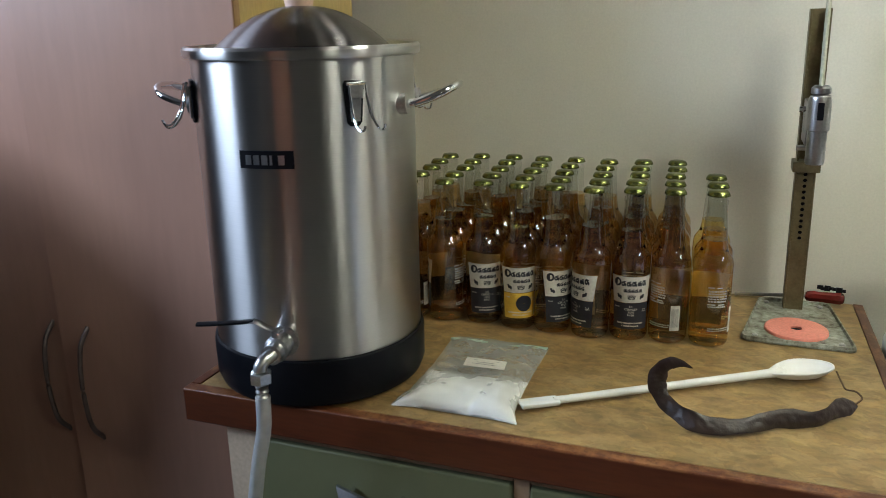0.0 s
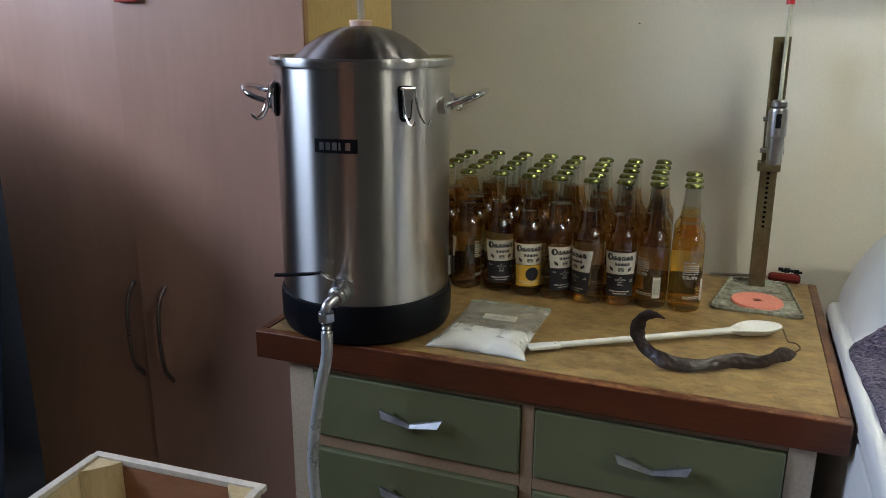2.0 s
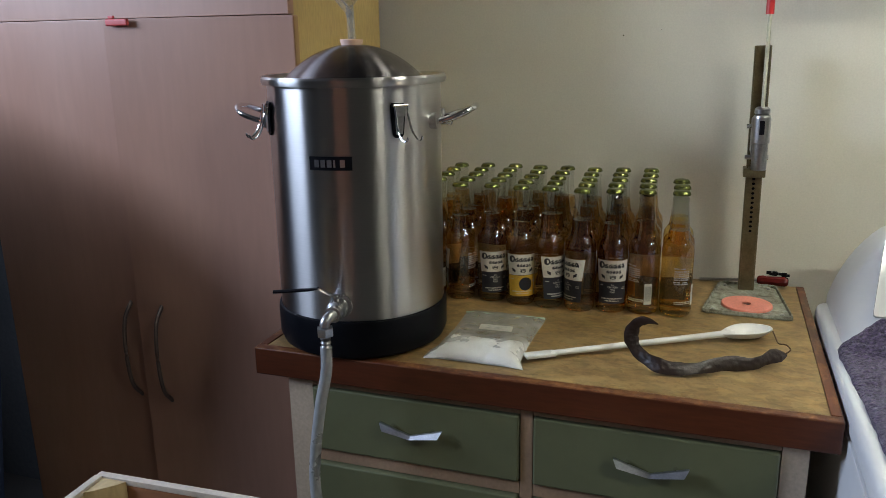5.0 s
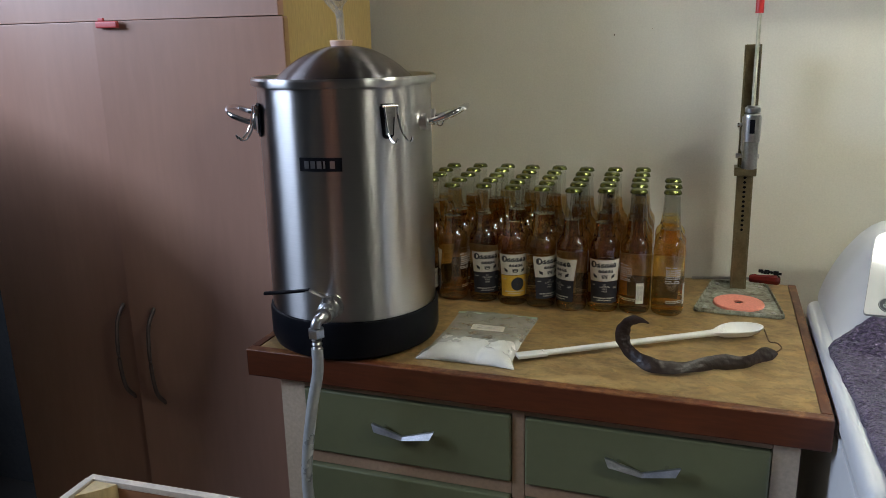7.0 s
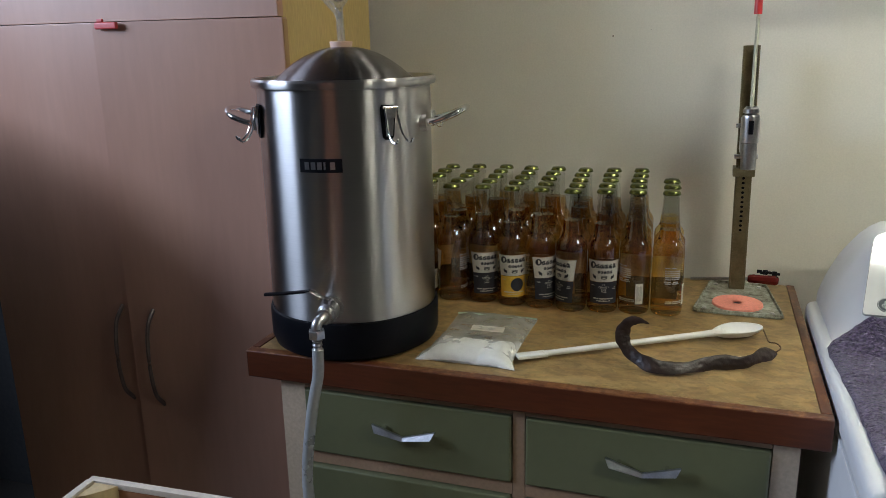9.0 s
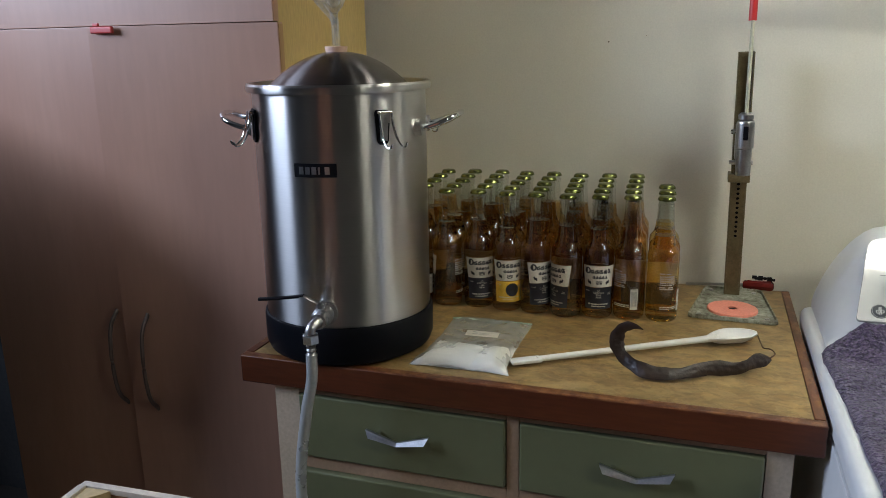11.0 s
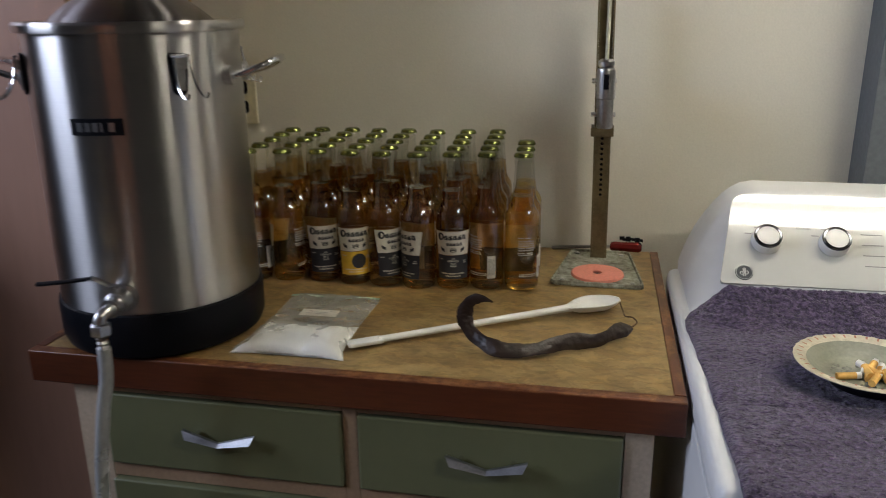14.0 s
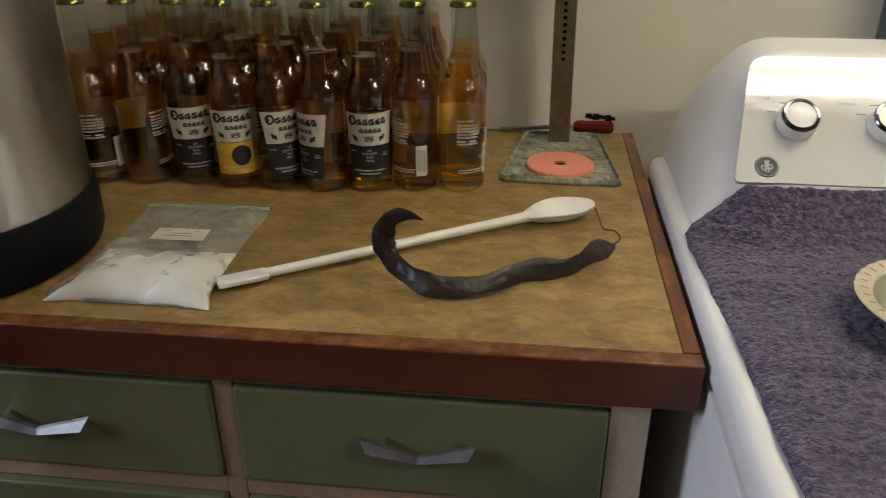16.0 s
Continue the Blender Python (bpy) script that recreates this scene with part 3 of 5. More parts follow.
def chevron(cx, cz, y, drawer):
    """A chrome pull: two folded wings that meet in a shallow V, each a face that widens outwards under a thin fold."""
    pull = None
    for s in (-1, 1):
        bm = B()
        front = [(cx, y - 0.0155, cz - 0.0090), (cx, y - 0.0195, cz - 0.0140), (cx + s * 0.050, y - 0.0205, cz - 0.0050), (cx + s * 0.0565, y - 0.0140, cz + 0.0070)]
        back = [(cx, y - 0.0115, cz - 0.0085), (cx, y - 0.0165, cz - 0.0145), (cx + s * 0.049, y - 0.0170, cz - 0.0060), (cx + s * 0.0560, y - 0.0095, cz + 0.0075)]
        f, k = [bm.verts.new(p) for p in front], [bm.verts.new(p) for p in back]
        bm.faces.new(f)
        bm.faces.new(k[::-1])
        for i in range(4):
            j = (i + 1) % 4
            bm.faces.new((f[i], k[i], k[j], f[j]))
        wing = part("handle" if pull is None else "handle_wing", bm, PULLCHROME, drawer if pull is None else pull, "chrome V-shaped pull" if pull is None else "", 10)
        pull = pull or wing
        part("post", rod(B(), (cx + s * 0.036, y - 0.0120, cz - 0.001), (cx + s * 0.036, y + 0.002, cz - 0.001), 0.0034, 10), CHROME, pull)
    return pull


for z0, z1, hz in ((0.7145, 0.8335, 0.785), (0.4865, 0.6885, 0.64), (0.1015, 0.4605, 0.40)):
    for x0, x1, hx in ((-0.5735, -0.2015, -0.3845), (-0.1775, 0.1875, 0.0075)):
        ajar = 0.004 if (hx < -0.2 and 0.45 < z0 < 0.6) else 0.0
        d = part("drawer", box(B(), x0, x1, KY - 0.006 - ajar, KY + 0.012 - ajar, z0, z1, 0.004, 3), GREEN, cab, "sage green painted drawer front")
        chevron(hx, hz, KY - 0.006 - ajar, d)

# ---- kettle ----
KC, KR = Vector((-0.525, 0.95)), 0.147


def round_at(az, r, z):
    return Vector((KC.x + r * math.cos(radians(az)), KC.y + r * math.sin(radians(az)), z))


ket = thing("brew_kettle", (KC.x, KC.y, CZ), "tall brushed stainless steel brewing kettle with black base on the worktop", "kettle")
part("base", lathe(B(), [(0, CZ), (0.136, CZ), (0.147, CZ + 0.006), (0.1515, CZ + 0.018), (0.1520, CZ + 0.062), (0.1505, CZ + 0.069), (0.1475, CZ + 0.071), (0.146, CZ + 0.066), (0, CZ + 0.066)], 96, KC.x, KC.y), BLACK, ket, "matt black plastic base ring")
part("body", lathe(B(), [(0.1455, CZ + 0.068), (KR, CZ + 0.073), (KR, 1.346), (0.1475, 1.350), (0.1545, 1.351), (0.1562, 1.3545), (0.1562, 1.361), (0.1540, 1.3645), (0.1500, 1.3645), (0.1470, 1.361), (0.1450, 1.352), (0.1445, CZ + 0.08), (0, CZ + 0.08)], 128, KC.x, KC.y), KETTLE, ket, "brushed steel vessel wall with rolled rim", 30)
lid_prof = [(0.1440, 1.345), (0.1440, 1.3500), (0.1425, 1.3512), (0.1265, 1.3506), (0.1240, 1.3522)] + [(0.1232 * k, 1.3535 + 0.0600 * (1 - k ** 2.2)) for k in np.linspace(0.995, 0.06, 20)] + [(0, 1.4135)]
part("lid", lathe(B(), lid_prof, 96, KC.x, KC.y), LIDSTEEL, ket, "domed brushed steel lid, toned down for the dark room it mirrors", 30)


def ket_frame(az):
    return Matrix.Translation((KC.x, KC.y, 0)) @ Matrix.Rotation(radians(az), 4, "Z")


def side_handle(az):
    m = ket_frame(az)
    h = None
    rail = [(-0.002, 0.040, 1.289), (0.016, 0.043, 1.292), (0.042, 0.040, 1.301), (0.058, 0.022, 1.309), (0.062, 0.0, 1.311)]
    rail = [(r, -w, z) for r, w, z in rail] + [(r, w, z) for r, w, z in rail[-2::-1]]
    pts = smooth_path([m @ Vector((KR + r, w, z)) for r, w, z in rail], 6)
    h = part("handle", sweep(B(), pts, 0.0055, 12), CHROME, ket, "bent chrome rod handle")
    for s in (-0.040, 0.040):
        bm = B()
        rod(bm, m @ Vector((KR - 0.010, s, 1.289)), m @ Vector((KR + 0.002, s, 1.290)), 0.0135, 20)
        part("flange", bm, STEEL, h)


side_handle(10)
side_handle(190)


def lid_clamp(az):
    """A black backing pad, a bright spring plate and two bent wires that hook outwards."""
    m = ket_frame(az)

    def put(bm):
        bmesh.ops.transform(bm, matrix=m, verts=bm.verts)
        return bm
    pad = [(-0.010, 1.274), (-0.006, 1.270), (0.005, 1.270), (0.009, 1.275), (0.013, 1.318), (0.010, 1.324), (-0.011, 1.325), (-0.0135, 1.320)]
    c = part("clamp", put(prism(B(), pad, "x", KR - 0.002, KR + 0.0035, 0.0012)), BLACK, ket, "black and chrome lid clamp")
    bm = B()
    prism(bm, [(-0.007, 1.276), (0.005, 1.276), (0.0085, 1.316), (-0.008, 1.316)], "x", KR + 0.0045, KR + 0.0065, 0.0006)
    part("plate", put(bm), NICKEL, c)
    part("fold", put(prism(B(), [(-0.0075, 1.304), (0.0085, 1.304), (0.0095, 1.322), (-0.0085, 1.322)], "x", KR + 0.0072, KR + 0.0098, 0.0008)), NICKEL, c)
    part("pin", rod(B(), m @ Vector((KR + 0.0085, -0.012, 1.321)), m @ Vector((KR + 0.0085, 0.013, 1.321)), 0.0022, 8), CHROME, c)
    bm = B()
    for s in (-0.010, 0.012):
        pts = smooth_path([m @ Vector(p) for p in ((KR + 0.009, s, 1.321), (KR + 0.012, s, 1.306), (KR + 0.018, s * 1.1 + 0.001, 1.284), (KR + 0.028, s * 1.2 + 0.003, 1.270), (KR + 0.037, s * 1.2 + 0.005, 1.268), (KR + 0.041, s * 1.2 + 0.006, 1.275))], 6)
        sweep(bm, pts, 0.0016, 8)
    part("wire", bm, CHROME, c)


for az in (-38, -137, 48, 128):
    lid_clamp(az)

# badge: plain dark plate with light blocks
BAZ = -81.5
badge = part("badge", lathe(B(), [(KR + 0.0004, 1.2225), (KR + 0.0016, 1.2230), (KR + 0.0016, 1.2440), (KR + 0.0004, 1.2445)], 16, KC.x, KC.y, BAZ - 13.6, BAZ + 13.6), BLACK, ket, "black maker's badge")
for k in range(5):
    a = BAZ - 10.2 + 4.1 * k
    part("badge_mark", lathe(B(), [(KR + 0.0021, 1.2275), (KR + 0.0021, 1.2395)], 3, KC.x, KC.y, a, a + (1.2 if k == 3 else 3.0)), STEEL, badge)

# valve with lever and hose tail
VAZ = -79.5
vm = ket_frame(VAZ)
valve = part("valve", lathe(B(), [(0, 0), (0.019, 0), (0.0205, 0.003), (0.0205, 0.007), (0.015, 0.009), (0.0145, 0.016), (0.0165, 0.018), (0.0165, 0.034), (0.013, 0.036), (0.013, 0.050), (0, 0.050)], 24), STEEL, ket, "stainless ball valve")
valve.matrix_basis = Matrix.Translation((KC.x, KC.y, 0)) @ vm.to_3x3().to_4x4() @ Matrix.Translation((KR - 0.002, 0, 0.999)) @ Matrix.Rotation(radians(90), 4, "Y")
valve_at = round_at(VAZ, KR + 0.052, 0.999)


def loose(name, bm, material, label=""):
    return part(name, bm, material, ket, label)


elbow = [valve_at + Vector(p) for p in ((-0.0, 0.012, 0.0), (-0.001, 0.002, 0.0), (-0.004, -0.009, -0.003), (-0.006, -0.013, -0.010), (-0.006, -0.013, -0.020))]
loose("elbow", sweep(B(), smooth_path(elbow, 6), 0.0085, 16), STEEL, "steel elbow")
nut = valve_at + Vector((-0.006, -0.013, -0.022))
loose("nut", lathe(B(), [(0, nut.z - 0.007), (0.0130, nut.z - 0.007), (0.0138, nut.z - 0.005), (0.0138, nut.z + 0.005), (0.0130, nut.z + 0.007), (0, nut.z + 0.007)], 6, nut.x, nut.y), STEEL, "hexagonal hose nut")
stem = round_at(VAZ, KR + 0.026, 0.993)
loose("stem", rod(B(), stem + Vector((0, 0, 0.016)), stem + Vector((0, 0, 0.032)), 0.006, 12), STEEL)
loose("lever", sweep(B(), smooth_path([stem + Vector(p) for p in ((0.008, 0, 0.029), (-0.004, 0, 0.031), (-0.014, -0.003, 0.036), (-0.024, -0.006, 0.042), (-0.032, -0.008, 0.041))], 5), 0.006, 8, 0.35, (0, 1, 0)), STEEL)
loose("lever_grip", sweep(B(), smooth_path([stem + Vector(p) for p in ((-0.026, -0.007, 0.043), (-0.05, -0.012, 0.040), (-0.08, -0.018, 0.037), (-0.100, -0.022, 0.0355))], 5), 0.0052, 10, 0.55, (0, 1, 0)), BLACK, "black lever grip")
loose("barb", lathe(B(), [(0, nut.z - 0.04), (0.0065, nut.z - 0.04)] + [(0.0068 + 0.0016 * (k % 2), nut.z - 0.036 + 0.0035 * k) for k in range(8)] + [(0, nut.z - 0.006)], 14, nut.x, nut.y), STEEL)

hose = thing("hose", (nut.x - 0.02, nut.y, 0.0), "milky translucent hose hanging from the kettle valve", "hose")
hp = smooth_path([(nut.x, nut.y, nut.z - 0.026), (nut.x - 0.002, nut.y - 0.001, nut.z - 0.07), (nut.x - 0.014, nut.y - 0.004, 0.85), (nut.x - 0.027, nut.y - 0.008, 0.76), (nut.x - 0.028, nut.y - 0.012, 0.69), (nut.x - 0.010, nut.y - 0.02, 0.60), (nut.x + 0.03, nut.y - 0.03, 0.45), (nut.x + 0.05, nut.y - 0.03, 0.25), (nut.x + 0.06, nut.y - 0.04, 0.05), (nut.x + 0.10, nut.y - 0.05, 0.0095)], 8)
part("tube", sweep(B(), hp, 0.0093, 16), HOSE, hose)

# stopper and airlock
SX, SY = KC.x - 0.001, KC.y
stop = thing("airlock", (SX, SY, 1.4135), "clear plastic S-shaped airlock in a pink rubber stopper on the lid", "airlock")
part("stopper", lathe(B(), [(0, 1.411), (0.0175, 1.411), (0.0195, 1.4205), (0.0185, 1.4220), (0, 1.4220)], 24, SX - 0.001, SY), CORK, stop, "pinkish rubber stopper")
part("stem", sweep(B(), [Vector((SX, SY, 1.415)), Vector((SX - 0.001, SY, 1.450)), Vector((SX - 0.002, SY, 1.476))], 0.0066, 18, cap=False), AIRGLASS, stop)
part("inner_stem", lathe(B(), [(0.0030, 1.4160), (0.0034, 1.470)], 10, SX, SY), AIRGLASS, stop)
arm = smooth_path([(SX - 0.001, SY, 1.458), (SX - 0.008, SY, 1.470), (SX - 0.024, SY, 1.488), (SX - 0.034, SY, 1.500), (SX - 0.036, SY, 1.520), (SX - 0.038, SY, 1.600)], 6)
part("side_tube", sweep(B(), arm, 0.0052, 14, cap=False), AIRGLASS, stop)
bulb = [(0.0050, 1.474), (0.0085, 1.478), (0.0150, 1.486), (0.0195, 1.495), (0.0205, 1.503), (0.0205, 1.535), (0.0175, 1.545), (0.0095, 1.552), (0.0085, 1.560), (0.0175, 1.570), (0.0205, 1.580), (0.0205, 1.605), (0.0190, 1.607)]
part("bubble_chamber", lathe(B(), bulb, 24, SX - 0.002, SY), AIRGLASS, stop)
part("inner_bulb", lathe(B(), [(0.0, 1.484), (0.006, 1.486), (0.0115, 1.492), (0.0125, 1.498), (0.009, 1.505), (0.005, 1.512), (0.005, 1.550)], 18, SX - 0.002, SY), AIRGLASS, stop)

# ---- beer bottles ----
BR, BH = 0.0300, 0.2405
outline = [(0.0280, 0.0015), (0.0296, 0.006), (BR, 0.012), (BR, 0.120), (0.0299, 0.126), (0.0293, 0.1315), (0.0276, 0.1370), (0.0244, 0.1415), (0.0214, 0.1463), (0.0196, 0.1520), (0.0184, 0.1600), (0.0175, 0.1690), (0.0168, 0.178)]
neck = [(0.0168, 0.178), (0.0160, 0.188), (0.0149, 0.200), (0.0141, 0.212), (0.0137, 0.219), (0.0150, 0.2205), (0.0150, 0.2255), (0.0136, 0.227), (0.0134, 0.2385)]


def rounded(profile, steps=4):
    """The profile drawn as a smooth curve."""
    return [(q.x, q.y) for q in smooth_path([(r, z, 0) for r, z in profile], steps)]


outline = outline[:3] + rounded(outline[3:], 4)
neck = rounded(neck[:5], 3) + neck[5:]


def bottle_meshes(level, fill=None):
    """The beer up to its level with the bottle's outer skin, and the clear glass above it."""
    full = outline + neck[1:]
    low = [p for p in full if p[1] < level]
    k = len(low)
    (r0, z0), (r1, z1) = full[k - 1], full[k]
    r = r0 + (r1 - r0) * (level - z0) / (z1 - z0)
    beer = mesh_of("beer", lathe(B(), [(0, 0.004), (0.022, 0.003), (0.0265, 0.0005)] + low + [(r, level), (0, level - 0.0006)], 28), fill or AMBER, 50)
    glass = mesh_of("glass", lathe(B(), [(r + 0.0001, level + 0.0003)] + full[k:], 24), GLASS, 50)
    return beer, glass


def crown():
    bm = B()
    rings = []
    for r, z, flute in ((0.0160, 0.2325, 1), (0.0158, 0.2345, 1), (0.0142, 0.2385, 0.35), (0.0128, 0.2400, 0), (0.0, BH, 0)):
        if r == 0:
            rings.append([bm.verts.new((0, 0, z))])
        else:
            rings.append([bm.verts.new(((r + 0.0007 * flute * (1 if i % 2 else -1)) * math.cos(i * math.pi / 21), (r + 0.0007 * flute * (1 if i % 2 else -1)) * math.sin(i * math.pi / 21), z)) for i in range(42)])
    for a, b in zip(rings, rings[1:]):
        for i in range(42):
            j = (i + 1) % 42
            bm.faces.new((a[i], a[j], b[j], b[i]) if len(b) > 1 else (a[i], a[j], b[0]))
    return mesh_of("cap", bm, CAPMETAL, 60)


def patch(bm, a0, a1, z0, z1, off=0.0004, taper=0.0, seg=None):
    """A curved patch on the bottle; angles in degrees from the front (+x); taper narrows its foot."""
    seg = seg or max(1, int((a1 - a0) / 8))
    mid = (a0 + a1) / 2
    rows = []
    for z, s in ((z0, 1 - taper), (z1, 1.0)):
        rows.append([bm.verts.new(((BR + off) * math.cos(radians(mid + (a - mid) * s)), (BR + off) * math.sin(radians(mid + (a - mid) * s)), z)) for a in np.linspace(a0, a1, seg + 1)])
    for i in range(seg):
        bm.faces.new((rows[0][i], rows[0][i + 1], rows[1][i + 1], rows[1][i]))
    return bm


def blob(bm, a, z, da, dz, off, hole=0.0):
    """An oval mark, or a ring with a hole, on the bottle's side."""
    n = 12
    ring = [[bm.verts.new(((BR + off) * math.cos(radians(a + k * da * math.cos(t))), (BR + off) * math.sin(radians(a + k * da * math.cos(t))), z + k * dz * math.sin(t))) for t in (2 * math.pi * i / n for i in range(n))] for k in ((1.0, hole) if hole else (1.0,))]
    if hole:
        for i in range(n):
            bm.faces.new((ring[0][i], ring[0][(i + 1) % n], ring[1][(i + 1) % n], ring[1][i]))
    else:
        bm.faces.new(ring[0])
    return bm


def print_marks(rng, lines, a0, a1, off=0.0007):
    """Rows of small marks in place of lettering: (z0, z1, from, to, number)."""
    bm = B()
    for z0, z1, f0, f1, n in lines:
        lo, hi = a0 + (a1 - a0) * f0, a0 + (a1 - a0) * f1
        step = (hi - lo) / n
        for k in range(n):
            w = step * rng.uniform(0.62, 0.9)
            patch(bm, lo + k * step, lo + k * step + w * 0.45, z0, z1 + rng.uniform(-0.1, 0.25) * (z1 - z0), off, 0, 1)
            patch(bm, lo + k * step + w * 0.62, lo + k * step + w, z0 - 0.1 * (z1 - z0), z1, off, 0, 1)
    return bm


def words(lines, off=0.0007):
    """Lettering wrapped round the bottle: (text, height, z of its foot)."""
    bm = B()
    for text, size, z in lines:
        cu = bpy.data.curves.new("words", "FONT")
        cu.body, cu.size, cu.align_x = text, size, "CENTER"
        ob = new("words", cu)
        me = bpy.data.meshes.new_from_object(ob)
        bpy.data.objects.remove(ob)
        have = len(bm.verts)
        bm.from_mesh(me)
        bm.verts.ensure_lookup_table()
        for v in bm.verts[have:]:
            a = v.co.x / BR
            v.co = Vector(((BR + off) * math.cos(a), (BR + off) * math.sin(a), z + v.co.y))
    return bm


rng = random.Random(5)
M_UP = mesh_of("label", patch(B(), -68, 68, 0.064, 0.106, 0.0004, 0.16), PAPER)
M_LOW = mesh_of("lower_label", patch(B(), -57, 57, 0.020, 0.0632, 0.0004, 0.06), INKBLACK)
M_LOWY = mesh_of("lower_label", patch(B(), -57, 57, 0.020, 0.0632, 0.0004, 0.06), INKYELLOW)
def label_marks():
    """A bold initial block and two rows of heavy broken strokes, a small crown and two little figures, as plain shapes."""
    bm = B()
    blob(bm, -43, 0.0966, 12, 0.0070, 0.0007, 0.55)
    blob(bm, -47, 0.0962, 3.4, 0.0062, 0.00075)

    def row(a0, step, n, z, h, seed):
        r = random.Random(seed)
        for k in range(n):
            a, tall = a0 + step * k, h * r.uniform(0.85, 1.25)
            blob(bm, a, z + 0.5 * tall, 0.36 * step, 0.5 * tall, 0.0007, r.choice((0.0, 0.25, 0.3)))
            blob(bm, a + 0.42 * step, z + 0.32 * h, 0.16 * step, 0.36 * h, 0.00072)
            blob(bm, a + 0.30 * step, z + 0.92 * h, 0.22 * step, 0.14 * h, 0.00074)
    row(-26, 15.5, 5, 0.0908, 0.0082, 3)
    row(-20, 11.0, 5, 0.0806, 0.0058, 8)
    for s in (-1, 1):
        blob(bm, 33 * s - 2, 0.0735, 7, 0.0026, 0.0007)
        blob(bm, 38 * s - 2, 0.0765, 3.4, 0.0018, 0.00072)
        blob(bm, 29 * s - 2, 0.0708, 3.0, 0.0016, 0.00072)
    blob(bm, 0, 0.0712, 11, 0.0020, 0.0007, 0.55)
    for k in (-2, -1, 0, 1, 2):
        blob(bm, 4.6 * k, 0.0750 - 0.0003 * abs(k), 2.4, 0.0021, 0.0007, 0.45)
    return bm


M_WORD = mesh_of("label_print", label_marks(), INKBLACK)
M_FINE = mesh_of("lower_print", print_marks(rng, [(0.0290, 0.0312, 0.12, 0.88, 14), (0.0245, 0.0265, 0.25, 0.75, 10), (0.0555, 0.0570, 0.03, 0.18, 4), (0.0490, 0.0505, 0.82, 0.97, 4), (0.0520, 0.0535, 0.84, 0.95, 3)], -52, 52), PAPER)
M_SLOGAN = mesh_of("slogan", words([("LA", 0.0048, 0.0562), ("CERVEZA", 0.0048, 0.0515), ("MAS", 0.0048, 0.0468), ("FINA", 0.0048, 0.0421)]), PAPER)
bm = B()
for k0, k1 in ((0.02, 0.35), (0.35, 0.7), (0.7, 1.0)):
    ring = [[bm.verts.new(((BR + 0.0009) * math.cos(radians(10 + 25 * k * math.cos(t))), (BR + 0.0009) * math.sin(radians(10 + 25 * k * math.cos(t))), 0.0455 + 0.0138 * k * math.sin(t))) for t in (2 * math.pi * i / 24 for i in range(24))] for k in (k0, k1)]
    for i in range(24):
        bm.faces.new((ring[0][i], ring[1][i], ring[1][(i + 1) % 24], ring[0][(i + 1) % 24]))
M_DISC = mesh_of("label_disc", bm, INKBLACK)
M_BACK = mesh_of("back_print", print_marks(rng, [(0.0960, 0.0975, 0.2, 0.7, 1)] + [(z, z + 0.0022, 0.22, 0.68, 7) for z in (0.0900, 0.0860, 0.0820, 0.0780, 0.0740)] + [(0.0690, 0.0705, 0.2, 0.7, 1), (0.0655, 0.0675, 0.22, 0.66, 9), (0.0300, 0.0318, 0.25, 0.8, 11), (0.0268, 0.0284, 0.25, 0.8, 11)], 120, 240, 0.0005), PAPER)
M_BAR = mesh_of("bar_code", patch(B(), 218, 246, 0.022, 0.063, 0.0004), PAPER)
bm = B()
for k in range(11):
    patch(bm, 221 + 2.1 * k, 221 + 2.1 * k + rng.uniform(0.5, 1.3), 0.028, 0.058, 0.0007, 0, 1)
M_BARLINES = mesh_of("bar_lines", bm, GREYPRINT)
M_CAP = crown()
LEVELS = [bottle_meshes(z) for z in (0.169, 0.174, 0.180, 0.187)] + [bottle_meshes(0.166, amber("golden_beer", 1.27))]


def bottle(x, y, turn, light=False, level=2, prints=True, label="", lean=0.0):
    b = thing("beer_bottle", (x, y, CZ), label or "clear glass bottle of amber beer with a gold crown cap", "bottle", "beer bottles on the worktop")
    b.rotation_euler = (lean, 0, radians(turn))
    beer, glass = LEVELS[level]
    sets = [("beer", beer, None), ("glass", glass, None), ("cap", M_CAP, None), ("label", M_UP, "label_print"), ("lower_label", M_LOWY if light else M_LOW, "lower_print"), ("back_print", M_BACK, None), ("bar_code", M_BAR, "bar_lines")]
    for name, me, sub in sets:
        o = new(name, me)
        o.parent = b
        if sub and prints:
            s = new(sub, {"label_print": M_WORD, "lower_print": M_FINE, "bar_lines": M_BARLINES}[sub])
            s.parent = o
            tagged(s, kind="stuff")
        if name == "back_print":
            tagged(o, kind="stuff")
        if name == "lower_label" and prints and not light:
            s = new("slogan", M_SLOGAN)
            s.parent = o
        if name == "lower_label" and light:
            s = new("label_disc", M_DISC)
            s.parent = o
    return b


